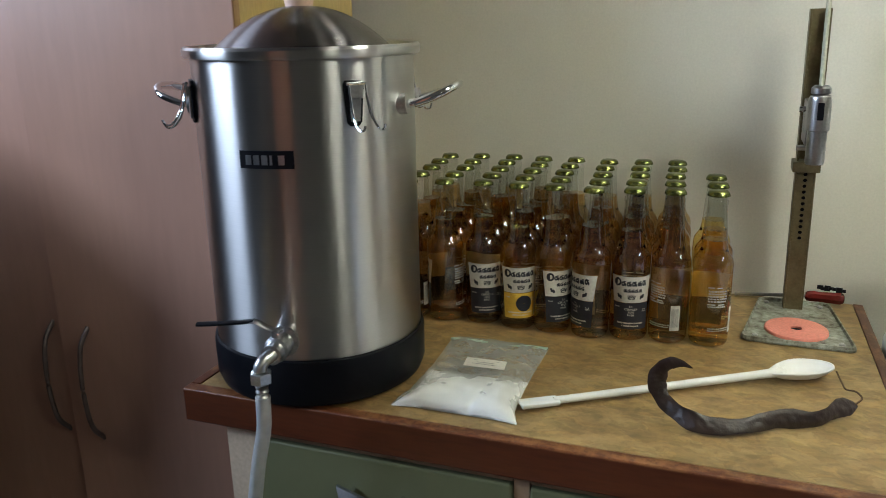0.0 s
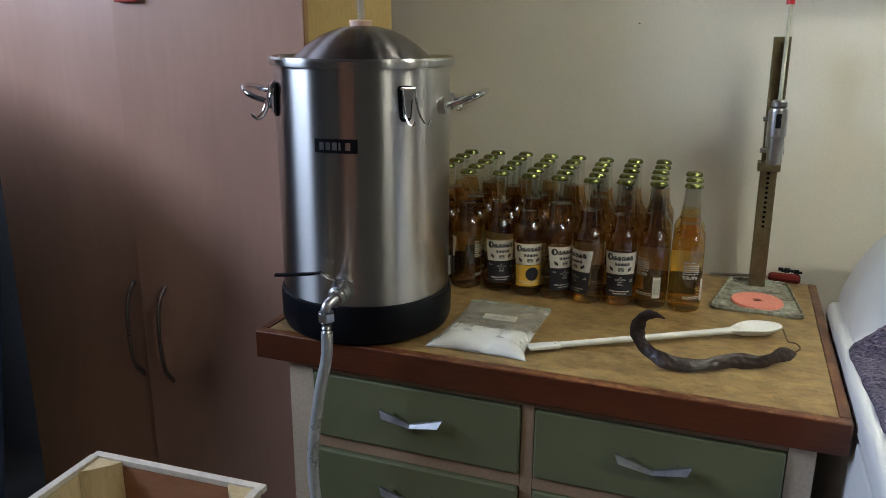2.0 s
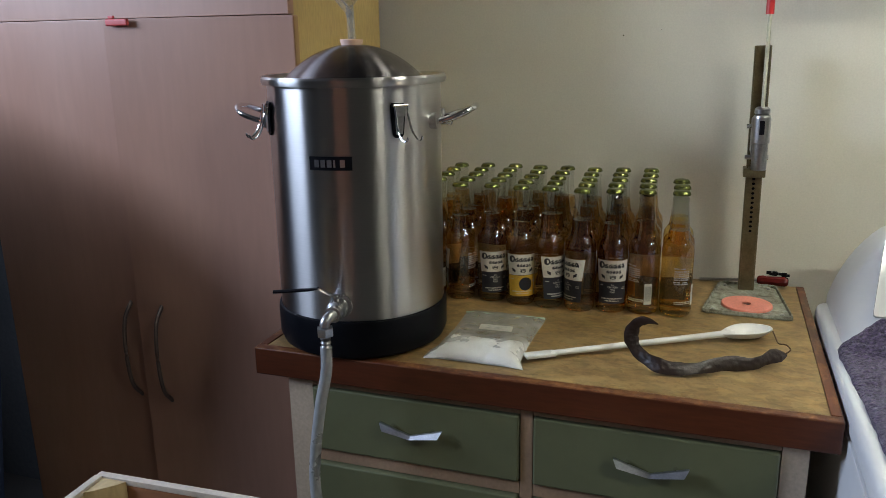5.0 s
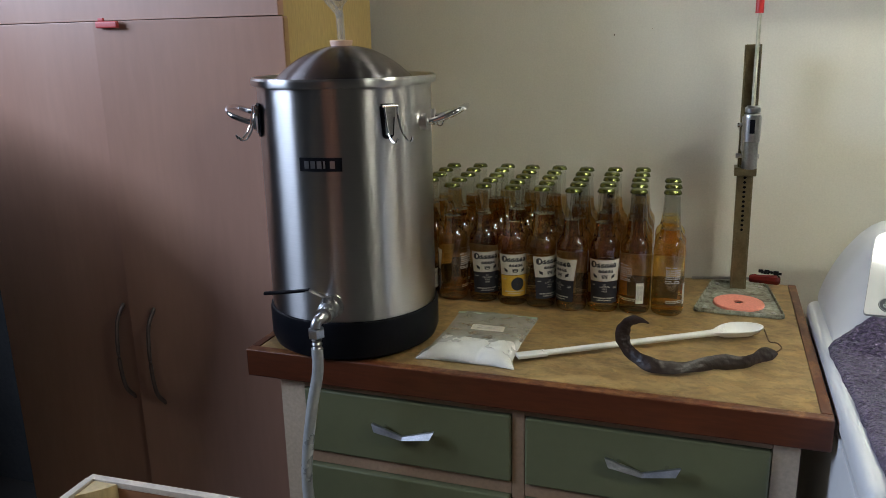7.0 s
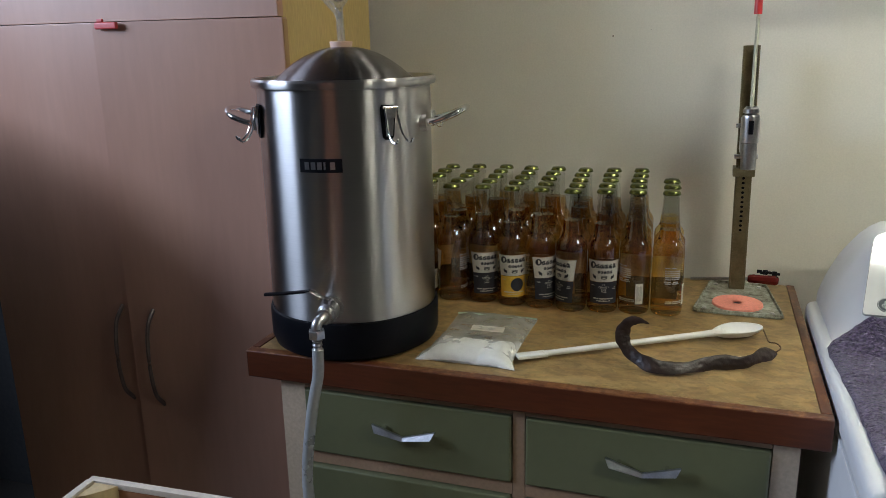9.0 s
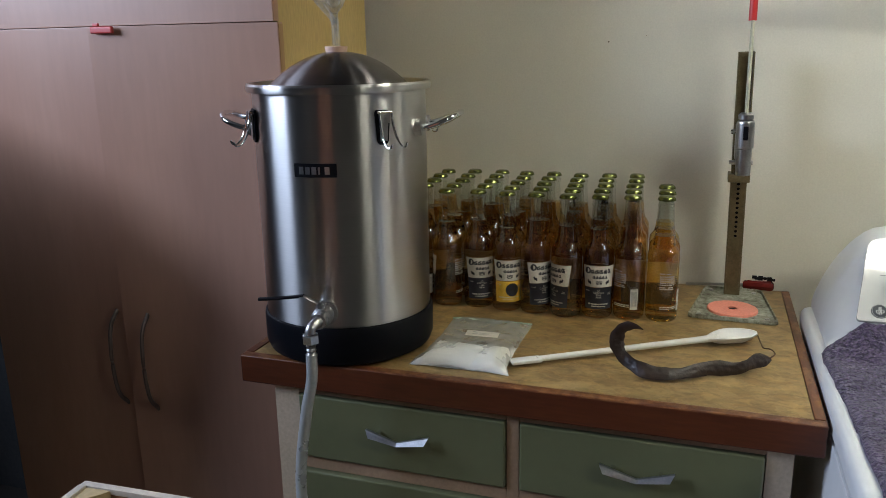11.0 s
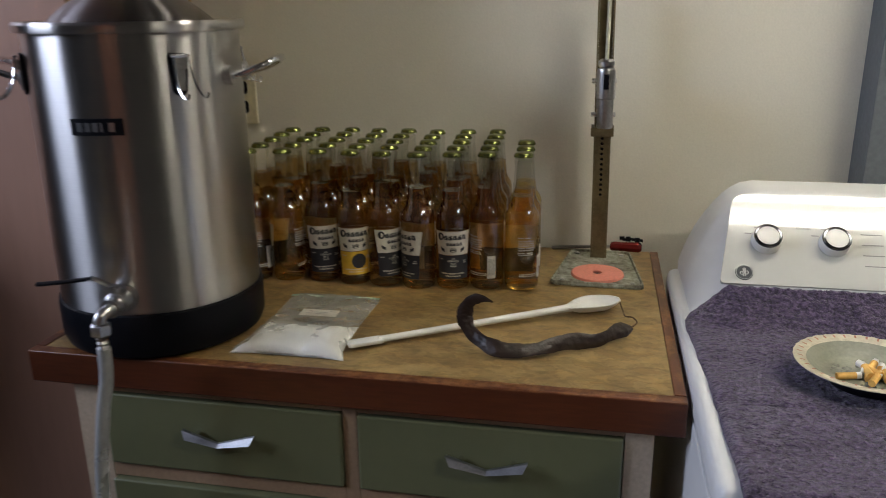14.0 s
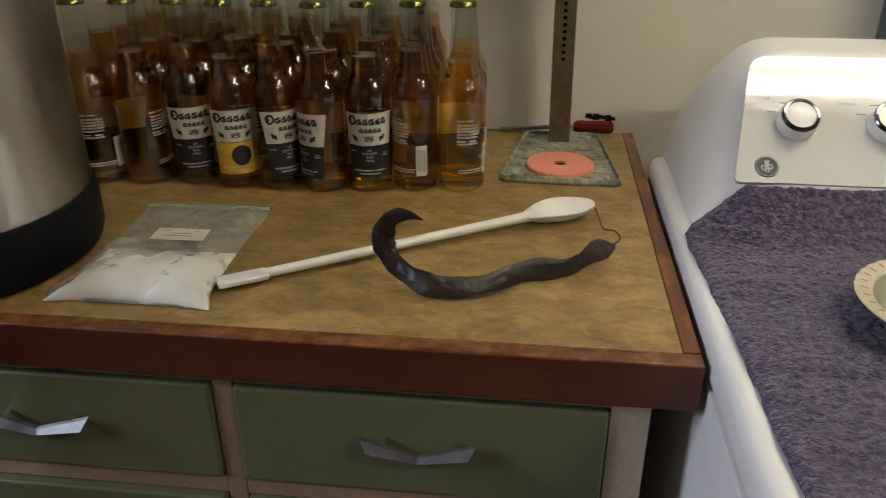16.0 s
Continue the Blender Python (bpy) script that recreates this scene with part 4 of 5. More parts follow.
# front row: x, y, turn of the front label (degrees from +x)
FRONT = [(-0.477, 1.184, 118), (-0.416, 1.194, 172), (-0.351, 1.200, -62), (-0.290, 1.194, -66), (-0.232, 1.194, -42), (-0.169, 1.189, -130), (-0.109, 1.200, -78), (-0.049, 1.207, 62), (0.0125, 1.211, 118)]
KINDS = ["showing its printed back", "turned sideways", "with white and black front label", "with white and yellow front label", "with its label turned aside", "with its label turned aside", "with white and black front label", "showing its bar code", "of paler golden beer at the row's end"]
for i, ((x, y, turn), kind) in enumerate(zip(FRONT, KINDS)):
    bottle(x, y, turn, i == 3, (1, 1, 2, 0, 3, 2, 1, 2, 4)[i], True, "clear glass beer bottle " + kind)
    for k in range(1, 3 if i == 8 else 5):
        bottle(x - 0.0035 * k + rng.uniform(-0.002, 0.002), y + 0.0625 * k + rng.uniform(-0.002, 0.002), rng.uniform(0, 360), rng.random() < 0.15, 4 if i == 8 else rng.randrange(4), False)

# ---- bottle capper ----
capr = thing("bottle_capper", (0.145, 1.33, CZ), "old bench bottle capper with steel column and red rubber pad", "bottle capper")
bm = B()
plate = soft_corners([(0.060, 1.227, 0.016), (0.228, 1.222, 0.016), (0.207, 1.426, 0.016), (0.092, 1.429, 0.016)])
prism(bm, plate, "z", CZ + 0.0002, CZ + 0.0035)
c0 = Vector((0.146, 1.33))
for i in range(len(plate)):
    a, b2 = Vector(plate[i]), Vector(plate[(i + 1) % len(plate)])
    ia, ib = c0 + (a - c0) * 0.93, c0 + (b2 - c0) * 0.93
    lo, hi = CZ + 0.0036, CZ + 0.0078
    vs = [bm.verts.new((*q, z)) for q, z in ((a, lo), (b2, lo), (c0 + (b2 - c0) * 0.985, hi), (c0 + (a - c0) * 0.985, hi), (c0 + (b2 - c0) * 0.955, hi), (c0 + (a - c0) * 0.955, hi), (ib, lo), (ia, lo))]
    for f in ((0, 1, 2, 3), (3, 2, 4, 5), (5, 4, 6, 7)):
        bm.faces.new([vs[k] for k in f])
part("base_plate", bm, GALV, capr, "mottled galvanised base plate with raised rim")
bm = B()
lathe(bm, [(0.0085, CZ + 0.004), (0.0085, CZ + 0.0082)] + [(0.011 + 0.0046 * k + d, CZ + 0.0082 + h) for k in range(8) for d, h in ((0, 0), (0.0018, 0.0006), (0.0036, 0))] + [(0.0475, CZ + 0.0074), (0.048, CZ + 0.004)], 48, 0.145, 1.284)
part("pad", bm, REDRUBBER, capr, "ribbed red rubber pad")
part("pad_core", lathe(B(), [(0, CZ + 0.005), (0.0086, CZ + 0.005)], 20, 0.145, 1.284), BLACK, capr)
for x, y in ((0.083, 1.245), (0.207, 1.241), (0.105, 1.408), (0.190, 1.406)):
    part("rivet", lathe(B(), [(0.0045, CZ + 0.0035), (0.0045, CZ + 0.0055), (0.003, CZ + 0.0068), (0, CZ + 0.007)], 12, x, y), STEEL, capr)
LEAN = Matrix.Translation((0.1455, 1.395, CZ)) @ Matrix.Rotation(radians(-0.75), 4, "Y") @ Matrix.Translation((-0.1455, -1.395, -CZ))


def tilted(name, bm, material, label="", sharp=38):
    bmesh.ops.transform(bm, matrix=LEAN, verts=bm.verts)
    return part(name, bm, material, capr, label, sharp)


# column: a channel, closed in front below the head with a row of holes
bm = B()
box(bm, 0.130, 0.1330, 1.385, 1.412, CZ + 0.004, 1.398, 0.0006)
box(bm, 0.1580, 0.161, 1.385, 1.412, CZ + 0.004, 1.398, 0.0006)
box(bm, 0.1332, 0.1578, 1.409, 1.412, CZ + 0.004, 1.398)
tilted("column", bm, BRASSY, "tarnished steel channel column")
web = B()
zs = [1.030 + 0.0098 * k for k in range(12)]
ang = [radians(k) for k in (0, 21.56, 55, 90, 125, 158.44, 180, 201.56, 235, 270, 305, 338.44)]
x0, x1, xc, yw = 0.1331, 0.1579, 0.1455, 1.3852
box(web, x0, x1, yw, yw + 0.003, CZ + 0.004, zs[0] - 0.0049)
box(web, x0, x1, yw, yw + 0.003, zs[-1] + 0.0049, 1.16)
for z in zs:
    ring = [web.verts.new((xc + 0.0032 * math.cos(a), yw, z + 0.0032 * math.sin(a))) for a in ang]
    deep = [web.verts.new((xc + 0.0032 * math.cos(a), yw + 0.003, z + 0.0032 * math.sin(a))) for a in ang]
    edge = []
    for a in ang:
        c, s = math.cos(a), math.sin(a)
        k = min(0.0124 / max(abs(c), 1e-6), 0.0049 / max(abs(s), 1e-6))
        edge.append(web.verts.new((xc + k * c, yw, z + k * s)))
    for i in range(12):
        j = (i + 1) % 12
        web.faces.new((edge[i], edge[j], ring[j], ring[i]))
        web.faces.new((ring[i], ring[j], deep[j], deep[i]))
tilted("web", web, BRASSY, "front face with a row of round holes")
tilted("inner_bar", box(B(), 0.1335, 0.1575, 1.392, 1.396, CZ + 0.006, 1.158), BLACK, "dark inner bar")
tilted("slider", box(B(), 0.124, 0.166, 1.372, 1.416, 1.143, 1.160, 0.002), BRASSY, "brass-coloured collar")
tilted("bracket", box(B(), 0.133, 0.160, 1.312, 1.384, 1.195, 1.262, 0.003), STEEL, "grey cast bracket")
tilted("head", lathe(B(), [(0, 1.170), (0.0130, 1.170), (0.0140, 1.174), (0.0140, 1.220), (0.0165, 1.222), (0.0165, 1.266), (0.0150, 1.272), (0.009, 1.276), (0, 1.276)], 28, 0.1485, 1.302), STEEL, "silver crimping head")
tilted("slot", box(B(), 0.1445, 0.1535, 1.2845, 1.2865, 1.238, 1.264, 0.0008), BLACK)
for z in (1.188, 1.248):
    tilted("bolt", rod(B(), (0.124, 1.345, z), (0.167, 1.345, z), 0.0045, 10), STEEL)
tilted("lever", sweep(B(), [Vector((0.1485, 1.305, 1.272)), Vector((0.1500, 1.335, 1.36)), Vector((0.1515, 1.35, 1.47))], 0.0045, 10, 0.8), CHIPPED, "worn pale lever bar with chipped paint")
tilted("collar", lathe(B(), [(0.006, 1.276), (0.014, 1.276), (0.014, 1.284), (0.010, 1.288), (0.006, 1.288)], 16, 0.1485, 1.304), STEEL)
tilted("grip", sweep(B(), smooth_path([(0.1505, 1.35, 1.455), (0.151, 1.352, 1.50), (0.153, 1.356, 1.56), (0.154, 1.36, 1.60)], 4), 0.0075, 12), REDPLASTIC, "red lever grip")

# ---- screwdriver ----
scr = thing("screwdriver", (0.15, 1.436, CZ), "screwdriver with clear red handle lying behind the capper", "screwdriver")
sd = Vector((1.0, -0.03, 0.0))
part("handle", sweep(B(), [Vector((0.168, 1.436, CZ + 0.0135)) + sd * t for t in (0, 0.003, 0.012, 0.02, 0.045, 0.055, 0.06, 0.062)], lambda t: (0.006, 0.009, 0.0105, 0.0095, 0.0105, 0.0108, 0.009, 0.006)[min(7, int(t * 7.01))], 8), DARKRED, scr, "faceted red handle")
part("shaft", rod(B(), (0.169, 1.436, CZ + 0.0135), (0.052, 1.4395, CZ + 0.004), 0.0032, 10), NICKEL, scr)
tape = thing("tape_scrap", (0.20, 1.446, CZ), "crumpled dark scrap resting on the screwdriver", "scrap")
bm = B()
for k in range(7):
    a = 0.9 * k
    box(bm, 0.186 + 0.006 * k, 0.196 + 0.006 * k, 1.440 + 0.003 * math.sin(a), 1.444 + 0.003 * math.sin(a), CZ + 0.024 + 0.002 * math.cos(2 * a), CZ + 0.031 + 0.002 * math.cos(3 * a), 0.001)
part("scrap", bm, BLACK, tape)

# ---- washing machine ----
WL, WR, WF, WB, DECK = 0.2685, 0.962, 0.60, 1.30, 0.922
wash = thing("washing_machine", ((WL + WR) / 2, 0.95, 0), "white enamel top-loading washing machine beside the counter", "washing machine")
part("cabinet", box(B(), WL + 0.0012, WR - 0.0012, WF + 0.0012, WB - 0.001, 0.03, DECK - 0.0504, 0.002, 2), ENAMEL, wash)
part("deck", box(B(), WL, WR, WF, WB, DECK - 0.050, DECK, 0.020, 5), ENAMEL, wash, "white top deck")
for x in (WL + 0.06, WR - 0.06):
    for y in (WF + 0.06, WB - 0.06):
        part("foot", lathe(B(), [(0, 0), (0.022, 0), (0.022, 0.012), (0.01, 0.014), (0.01, 0.032), (0, 0.032)], 16, x, y), BLACK, wash)


def console():
    """A sloping control console: a rounded side profile that narrows towards its ends."""
    prof = [(1.046, 0.918), (1.048, 0.945), (1.053, 0.970), (1.062, 0.984), (1.120, 1.039), (1.168, 1.084), (1.177, 1.0915), (1.187, 1.0945), (1.222, 1.0945), (1.27, 1.091), (1.288, 1.08), (1.295, 1.02), (1.295, 0.918)]
    bm = B()
    rings = []
    us = [0, 0.002, 0.005, 0.009, 0.014, 0.021, 0.029, 0.038, 0.048, 0.059, 0.072, 0.087, 0.105]
    span = WR - 0.2870
    for u in us + [span - u for u in us[::-1]]:
        k = min(1.0, min(u, span - u) / 0.105)
        bow = math.sqrt(1 - (1 - k) ** 2)
        rise = 0.10 + 0.90 * bow ** 1.65
        push = 0.050 * (1 - bow)
        rings.append([bm.verts.new((0.2870 + u, min(y + push * (0.5 if z > 0.95 else 0.2), 1.295), 0.918 + (z - 0.918) * rise)) for y, z in prof])
    n = len(prof)
    for a, b in zip(rings, rings[1:]):
        for i in range(n):
            bm.faces.new((a[i], a[(i + 1) % n], b[(i + 1) % n], b[i]))
    bm.faces.new(rings[0])
    bm.faces.new(rings[-1][::-1])
    return bm


con = part("console", console(), ENAMEL, wash, "sloping white control console", 50)
SLOPE = Matrix.Translation((-0.007, 1.062, 0.984)) @ Matrix.Rotation(math.atan2(0.1095, 0.116), 4, "X")


def on_panel(name, bm, material, parent, label=""):
    bmesh.ops.transform(bm, matrix=SLOPE, verts=bm.verts)
    return part(name, bm, material, parent, label)


bm = B()
prism(bm, soft_corners([(0.331, -0.008, 0.007), (0.906, -0.008, 0.007), (0.882, 0.152, 0.022), (0.356, 0.152, 0.022)]), "z", -0.004, 0.0016)
pan = on_panel("panel", bm, PANEL, con, "pale grey glossy control panel")
for kx in (0.400, 0.496, 0.80):
    kn = on_panel("knob", lathe(B(), [(0.0215, 0.0018), (0.0215, 0.012), (0.0205, 0.018), (0.0180, 0.020), (0.0150, 0.0205), (0, 0.0205)], 40, kx, 0.066), WHITEPLASTIC, con, "white dial with chrome ring")
    on_panel("ring", lathe(B(), [(0.0203, 0.0182), (0.0204, 0.0200), (0.0190, 0.0216), (0.0165, 0.0219), (0.0158, 0.0206)], 40, kx, 0.066), DARKCHROME, kn)
    for k in range(3):
        a = radians(150 - 38 * k)
        cx, cy = kx + 0.029 * math.cos(a), 0.066 + 0.027 * math.sin(a)
        part_bm = box(B(), cx - 0.005, cx + 0.005, cy - 0.0007, cy + 0.0007, 0.0017, 0.0020)
        on_panel("dial_mark", part_bm, GREYPRINT, pan)
for r in range(3):
    for k in range(4):
        on_panel("panel_print", box(B(), 0.535 + 0.05 * r, 0.565 + 0.05 * r, 0.030 + 0.018 * k, 0.0316 + 0.018 * k, 0.0017, 0.0020), GREYPRINT, pan)
for text, tx, ty in (("Off", 0.366, 0.094), ("Cottons", 0.445, 0.090)):
    cu = bpy.data.curves.new("words", "FONT")
    cu.body, cu.size = text, 0.0062
    wo = new("words", cu)
    flat = bpy.data.meshes.new_from_object(wo)
    bpy.data.objects.remove(wo)
    bm = B()
    bm.from_mesh(flat)
    bmesh.ops.translate(bm, vec=(tx, ty, 0.0019), verts=bm.verts)
    on_panel("panel_word", bm, GREYPRINT, pan)
emb = on_panel("emblem", lathe(B(), [(0, 0.0028), (0.0122, 0.0028), (0.0128, 0.0022), (0.0128, 0.0017)], 28, 0.366, 0.011), EMBLEM, con, "round grey maker's emblem")
bm = B()
lathe(bm, [(0.0112, 0.0030), (0.0116, 0.0033), (0.0120, 0.0030)], 32, 0.366, 0.011)
for s in (-1, 1):
    curl = [Vector((0.366 + s * (0.0036 - 0.0048 * k * math.cos(7.6 * k)), 0.011 + s * 0.0006 + 0.0062 * k * math.sin(7.6 * k), 0.0031)) for k in np.linspace(0.15, 1.0, 26)]
    sweep(bm, curl, 0.0008, 6)
    sweep(bm, [Vector((0.366 + s * 0.0012, 0.011 - 0.007, 0.0031)), Vector((0.366 + s * 0.0022, 0.011, 0.0031)), Vector((0.366 + s * 0.0008, 0.011 + 0.007, 0.0031))], 0.0007, 6)
on_panel("emblem_mark", bm, PANEL, emb)

# ---- towel ----
tow = thing("towel", (0.6, 0.85, DECK), "rumpled purple-grey terry towel spread over the washer", "towel")
bm = B()
NX, NY = 260, 230
TX0, TX1, TY0, TY1 = 0.268, 0.945, 0.585, 1.047
grid = []
for j in range(NY + 1):
    row = []
    for i in range(NX + 1):
        u, v = i / NX, j / NY
        y = TY0 + (TY1 - TY0) * v
        left = 0.291 - 0.016 * max(0, (y - 0.62) / 0.45) + 0.0012 * math.sin(17 * y) + 0.0006 * math.sin(61 * y)
        x = left + (TX1 - left) * u ** 1.15
        y -= 0.016 * max(0, 1 - (x - 0.27) / 0.06) ** 1.5 * v ** 8
        n1 = noise.noise((x * 9, y * 14, 0.3))
        n2 = 1.2 * noise.noise((x * 110, y * 130, 1.7)) + 1.0 * noise.noise((x * 240, y * 270, 5.1))
        fold = abs(noise.noise((x * 6 + 0.8 * n1, y * 30 + 1.5 * n1, 2.2)))
        z = DECK + 0.0085 + 0.003 * n1 + 0.0010 * math.sin(38 * y + 5 * n1) + 0.0016 * n2 + 0.0050 * max(0.0, 0.35 - fold)
        z += 0.044 * max(0, (y - 0.985) / 0.060) ** 1.5 * min(1, max(0, (x - 0.275) / 0.06))
        edge = min((x - left) / 0.010, (y - TY0) / 0.012 if y < 0.7 else 9, 1)
        if edge < 1:
            z -= 0.0075 * (1 - edge) ** 2
        row.append(bm.verts.new((x, y, z)))
    grid.append(row)
for j in range(NY):
    for i in range(NX):
        bm.faces.new((grid[j][i], grid[j][i + 1], grid[j + 1][i + 1], grid[j + 1][i]))
cloth = part("terry_cloth", bm, TERRY, tow, "", 180)
thick = cloth.modifiers.new("thickness", "SOLIDIFY")
thick.thickness, thick.offset = 0.005, -1

# ---- ashtray plate ----
PC, PZ = Vector((0.468, 0.840)), DECK + 0.0115
ash = thing("ashtray_plate", (PC.x, PC.y, PZ), "fluted cream dish used as an ashtray on the towel", "ashtray")
bm = B()
rings = []
ash.scale = (1.02, 1.02, 0.58)
for r, z, fl in ((0.063, 0.0400, 0.2), (0.066, 0.044, 0.3), (0.070, 0.0485, 0.6), (0.078, 0.0515, 1), (0.0815, 0.0505, 1), (0.0815, 0.0485, 1), (0.070, 0.0465, 0.5)):
    if r == 0:
        rings.append([bm.verts.new((PC.x, PC.y, PZ + z))])
    else:
        rings.append([bm.verts.new((PC.x + (r + 0.0004 * fl * math.cos(36 * a)) * math.cos(a), PC.y + (r + 0.0004 * fl * math.cos(36 * a)) * math.sin(a), PZ + z + 0.0005 * fl * math.cos(36 * a))) for a in (2 * math.pi * k / 144 for k in range(144))])
for a, b in zip(rings, rings[1:]):
    for i in range(144):
        j = (i + 1) % 144
        bm.faces.new((a[0], b[j], b[i]) if len(a) == 1 else (a[i], a[j], b[0]) if len(b) == 1 else (a[i], a[j], b[j], b[i]))
dish = part("dish", bm, GLAZE_RIM, ash, "cream fluted dish")
# Black stands in for the shadow under the rim.
part("underside", lathe(B(), [(0.0705, PZ + 0.0462), (0.060, PZ + 0.036), (0.046, PZ + 0.012), (0.040, PZ + 0.001), (0.036, PZ), (0, PZ)], 72, PC.x, PC.y), BLACK, ash, "underside coloured black for the shade beneath the dish")
part("dish_floor", lathe(B(), [(0.0665, PZ + 0.0452), (0.061, PZ + 0.0385), (0.050, PZ + 0.0215), (0.044, PZ + 0.0180), (0, PZ + 0.0175)], 64, PC.x, PC.y), GLAZE_IN, ash, "grey-green ash-stained hollow")
bm = B()
for k in range(36):
    a = 2 * math.pi * (k + 0.5) / 36
    c, s = math.cos(a), math.sin(a)
    w = 0.0012
    q = [(0.0710, -w), (0.0770, -w), (0.0770, w), (0.0710, w)]
    bm.faces.new([bm.verts.new((PC.x + r * c - t * s, PC.y + r * s + t * c, PZ + 0.0502 + (r - 0.071) * 0.36)) for r, t in q])
part("rim_marks", bm, surface("rim_print", (0.36, 0.14, 0.09), (0.44, 0.2, 0.13), 60, 0.5), dish)
bm = B()
for k in range(60):
    a, r = rng.uniform(0, 6.28), 0.040 * rng.random() ** 0.7
    s = rng.uniform(0.002, 0.006)
    x, y = PC.x + r * math.cos(a), PC.y + r * math.sin(a)
    made = bmesh.ops.create_icosphere(bm, subdivisions=1, radius=s, matrix=Matrix.LocRotScale((x, y, PZ + 0.018), Euler((a, r, a)), (1, 0.7, 0.45)))
tagged(part("ash", bm, ASH, ash, "grey ash crumbs"), kind="stuff")
for k in range(9):
    a, r, d = rng.uniform(0, 6.28), 0.026 * rng.random() ** 0.6, rng.uniform(0, 3.14)
    p = Vector((PC.x - 0.004 + r * math.cos(a), PC.y - 0.008 + r * math.sin(a), PZ + 0.0150 + 0.003 * (k % 3)))
    dv = Vector((math.cos(d), math.sin(d), 0.08))
    butt = thing("cigarette_butt", p, "stubbed-out cigarette butt with orange filter in the dish", "cigarette butt", "butts in the ashtray")
    part("filter", rod(B(), p - dv * 0.012, p + dv * 0.010, 0.0043, 12), FILTER, butt)
    part("paper", rod(B(), p + dv * 0.0101, p + dv * rng.uniform(0.015, 0.022), 0.0041, 12), BUTTPAPER, butt)

# ---- bag of powder ----
zb = thing("zip_bag", (-0.29, 0.96, CZ), "clear zip bag of white powder with a paper label", "plastic bag")


def bag_point(u, v, lift=0.0):
    """u across, v from the full end to the zip."""
    lo, hi = Vector((-0.366, 0.862)), Vector((-0.372, 1.100))
    lo2, hi2 = Vector((-0.213, 0.862)), Vector((-0.217, 1.105))
    p = (lo * (1 - v) + hi * v) * (1 - u) + (lo2 * (1 - v) + hi2 * v) * u
    ear = max(0.0, 1 - 9 * v) * max(0.0, abs(2 * u - 1) - 0.72) / 0.28
    waist = 0.006 * math.sin(math.pi * min(1, v / 0.9)) * (1 if u < 0.5 else -1) * max(0, abs(2 * u - 1) - 0.5)
    return p + Vector((0.010 * ear * (1 if u > 0.5 else -1) + waist, -0.004 * ear))


def pouch(bm, n, m, v1, height, low, pack=1.0):
    top, bot = [], []
    for j in range(m + 1):
        v = v1 * j / m
        r1, r2 = [], []
        for i in range(n + 1):
            u = i / n
            p = bag_point(u, v)
            side = min(1, 6.5 * min(u, 1 - u)) ** 0.6
            h = height(v) * (0.12 + 0.88 * side)
            h += (0.0042 * noise.noise((p.x * 34, p.y * 40, 3.3)) + 0.0013 * (0.3 - abs(noise.noise((p.x * 60 + p.y * 25, p.y * 38 - p.x * 30, 1.3)))) + 0.0004 * noise.noise((p.x * 130, p.y * 110, 7.3))) * min(1, h / 0.006)
            h -= 0.0055 * math.exp(-((u - 0.62 - 0.5 * v) / 0.035) ** 2) * max(0, 1 - v / 0.25)
            r1.append(bm.verts.new((p.x, p.y, CZ + low + (max(0.0008, h) if pack == 1.0 else max(0.0002, h * pack - 0.0012)))))
            r2.append(bm.verts.new((p.x, p.y, CZ + low)))
        top.append(r1)
        bot.append(r2)
    for j in range(m):
        for i in range(n):
            bm.faces.new((top[j][i], top[j][i + 1], top[j + 1][i + 1], top[j + 1][i]))
            bm.faces.new((bot[j][i], bot[j + 1][i], bot[j + 1][i + 1], bot[j][i + 1]))
    rim = [(top[0][i], bot[0][i]) for i in range(n + 1)] + [(top[j][n], bot[j][n]) for j in range(1, m + 1)] + [(top[m][i], bot[m][i]) for i in range(n - 1, -1, -1)] + [(top[j][0], bot[j][0]) for j in range(m - 1, 0, -1)]
    for a, b in zip(rim, rim[1:] + rim[:1]):
        bm.faces.new((a[0], a[1], b[1], b[0]))
    return bm


def full(v):
    """The bag's height from its full end to the zip."""
    return float(np.interp(v, (0, 0.02, 0.06, 0.18, 0.30, 0.45, 0.60, 0.80, 0.93, 1.0), (0.006, 0.0165, 0.0220, 0.0240, 0.0215, 0.0155, 0.0105, 0.0060, 0.0030, 0.0012)))


part("powder", pouch(B(), 40, 24, 0.48, lambda v: full(v) * (1 if v < 0.32 else (0.48 - v) / 0.16), 0.0004, 0.76), POWDER, zb, "white powder", 60)
part("film", pouch(B(), 40, 50, 1.0, lambda v: full(v) + 0.0028, 0.0002), BAGFILM, zb, "clear crinkled film", 60)
bm = B()
for v in (0.945, 0.962):
    path = [Vector((*bag_point(u, v), CZ + 0.0042 + 0.0006 * math.sin(9 * u))) for u in np.linspace(0.0, 1.0, 20)]
    sweep(bm, path, 0.0011, 6)
part("zip_strip", bm, surface("zip_green", (0.35, 0.5, 0.42), (0.42, 0.56, 0.48), 30, 0.4), zb, "pale green zip strip")
bm = B()
lab = [(-0.316, 1.003), (-0.256, 1.004), (-0.250, 0.966), (-0.309, 0.963)]
tops = [bm.verts.new((x, y, CZ + 0.0044 + full((y - 0.866) / 0.237))) for x, y in lab]
bm.faces.new(tops)
ext = bmesh.ops.extrude_face_region(bm, geom=list(bm.faces))
bmesh.ops.translate(bm, vec=(0, 0, 0.0006), verts=[g for g in ext["geom"] if isinstance(g, bmesh.types.BMVert)])
lb = part("label", bm, PAPER, zb, "small cream paper label")
bm = B()
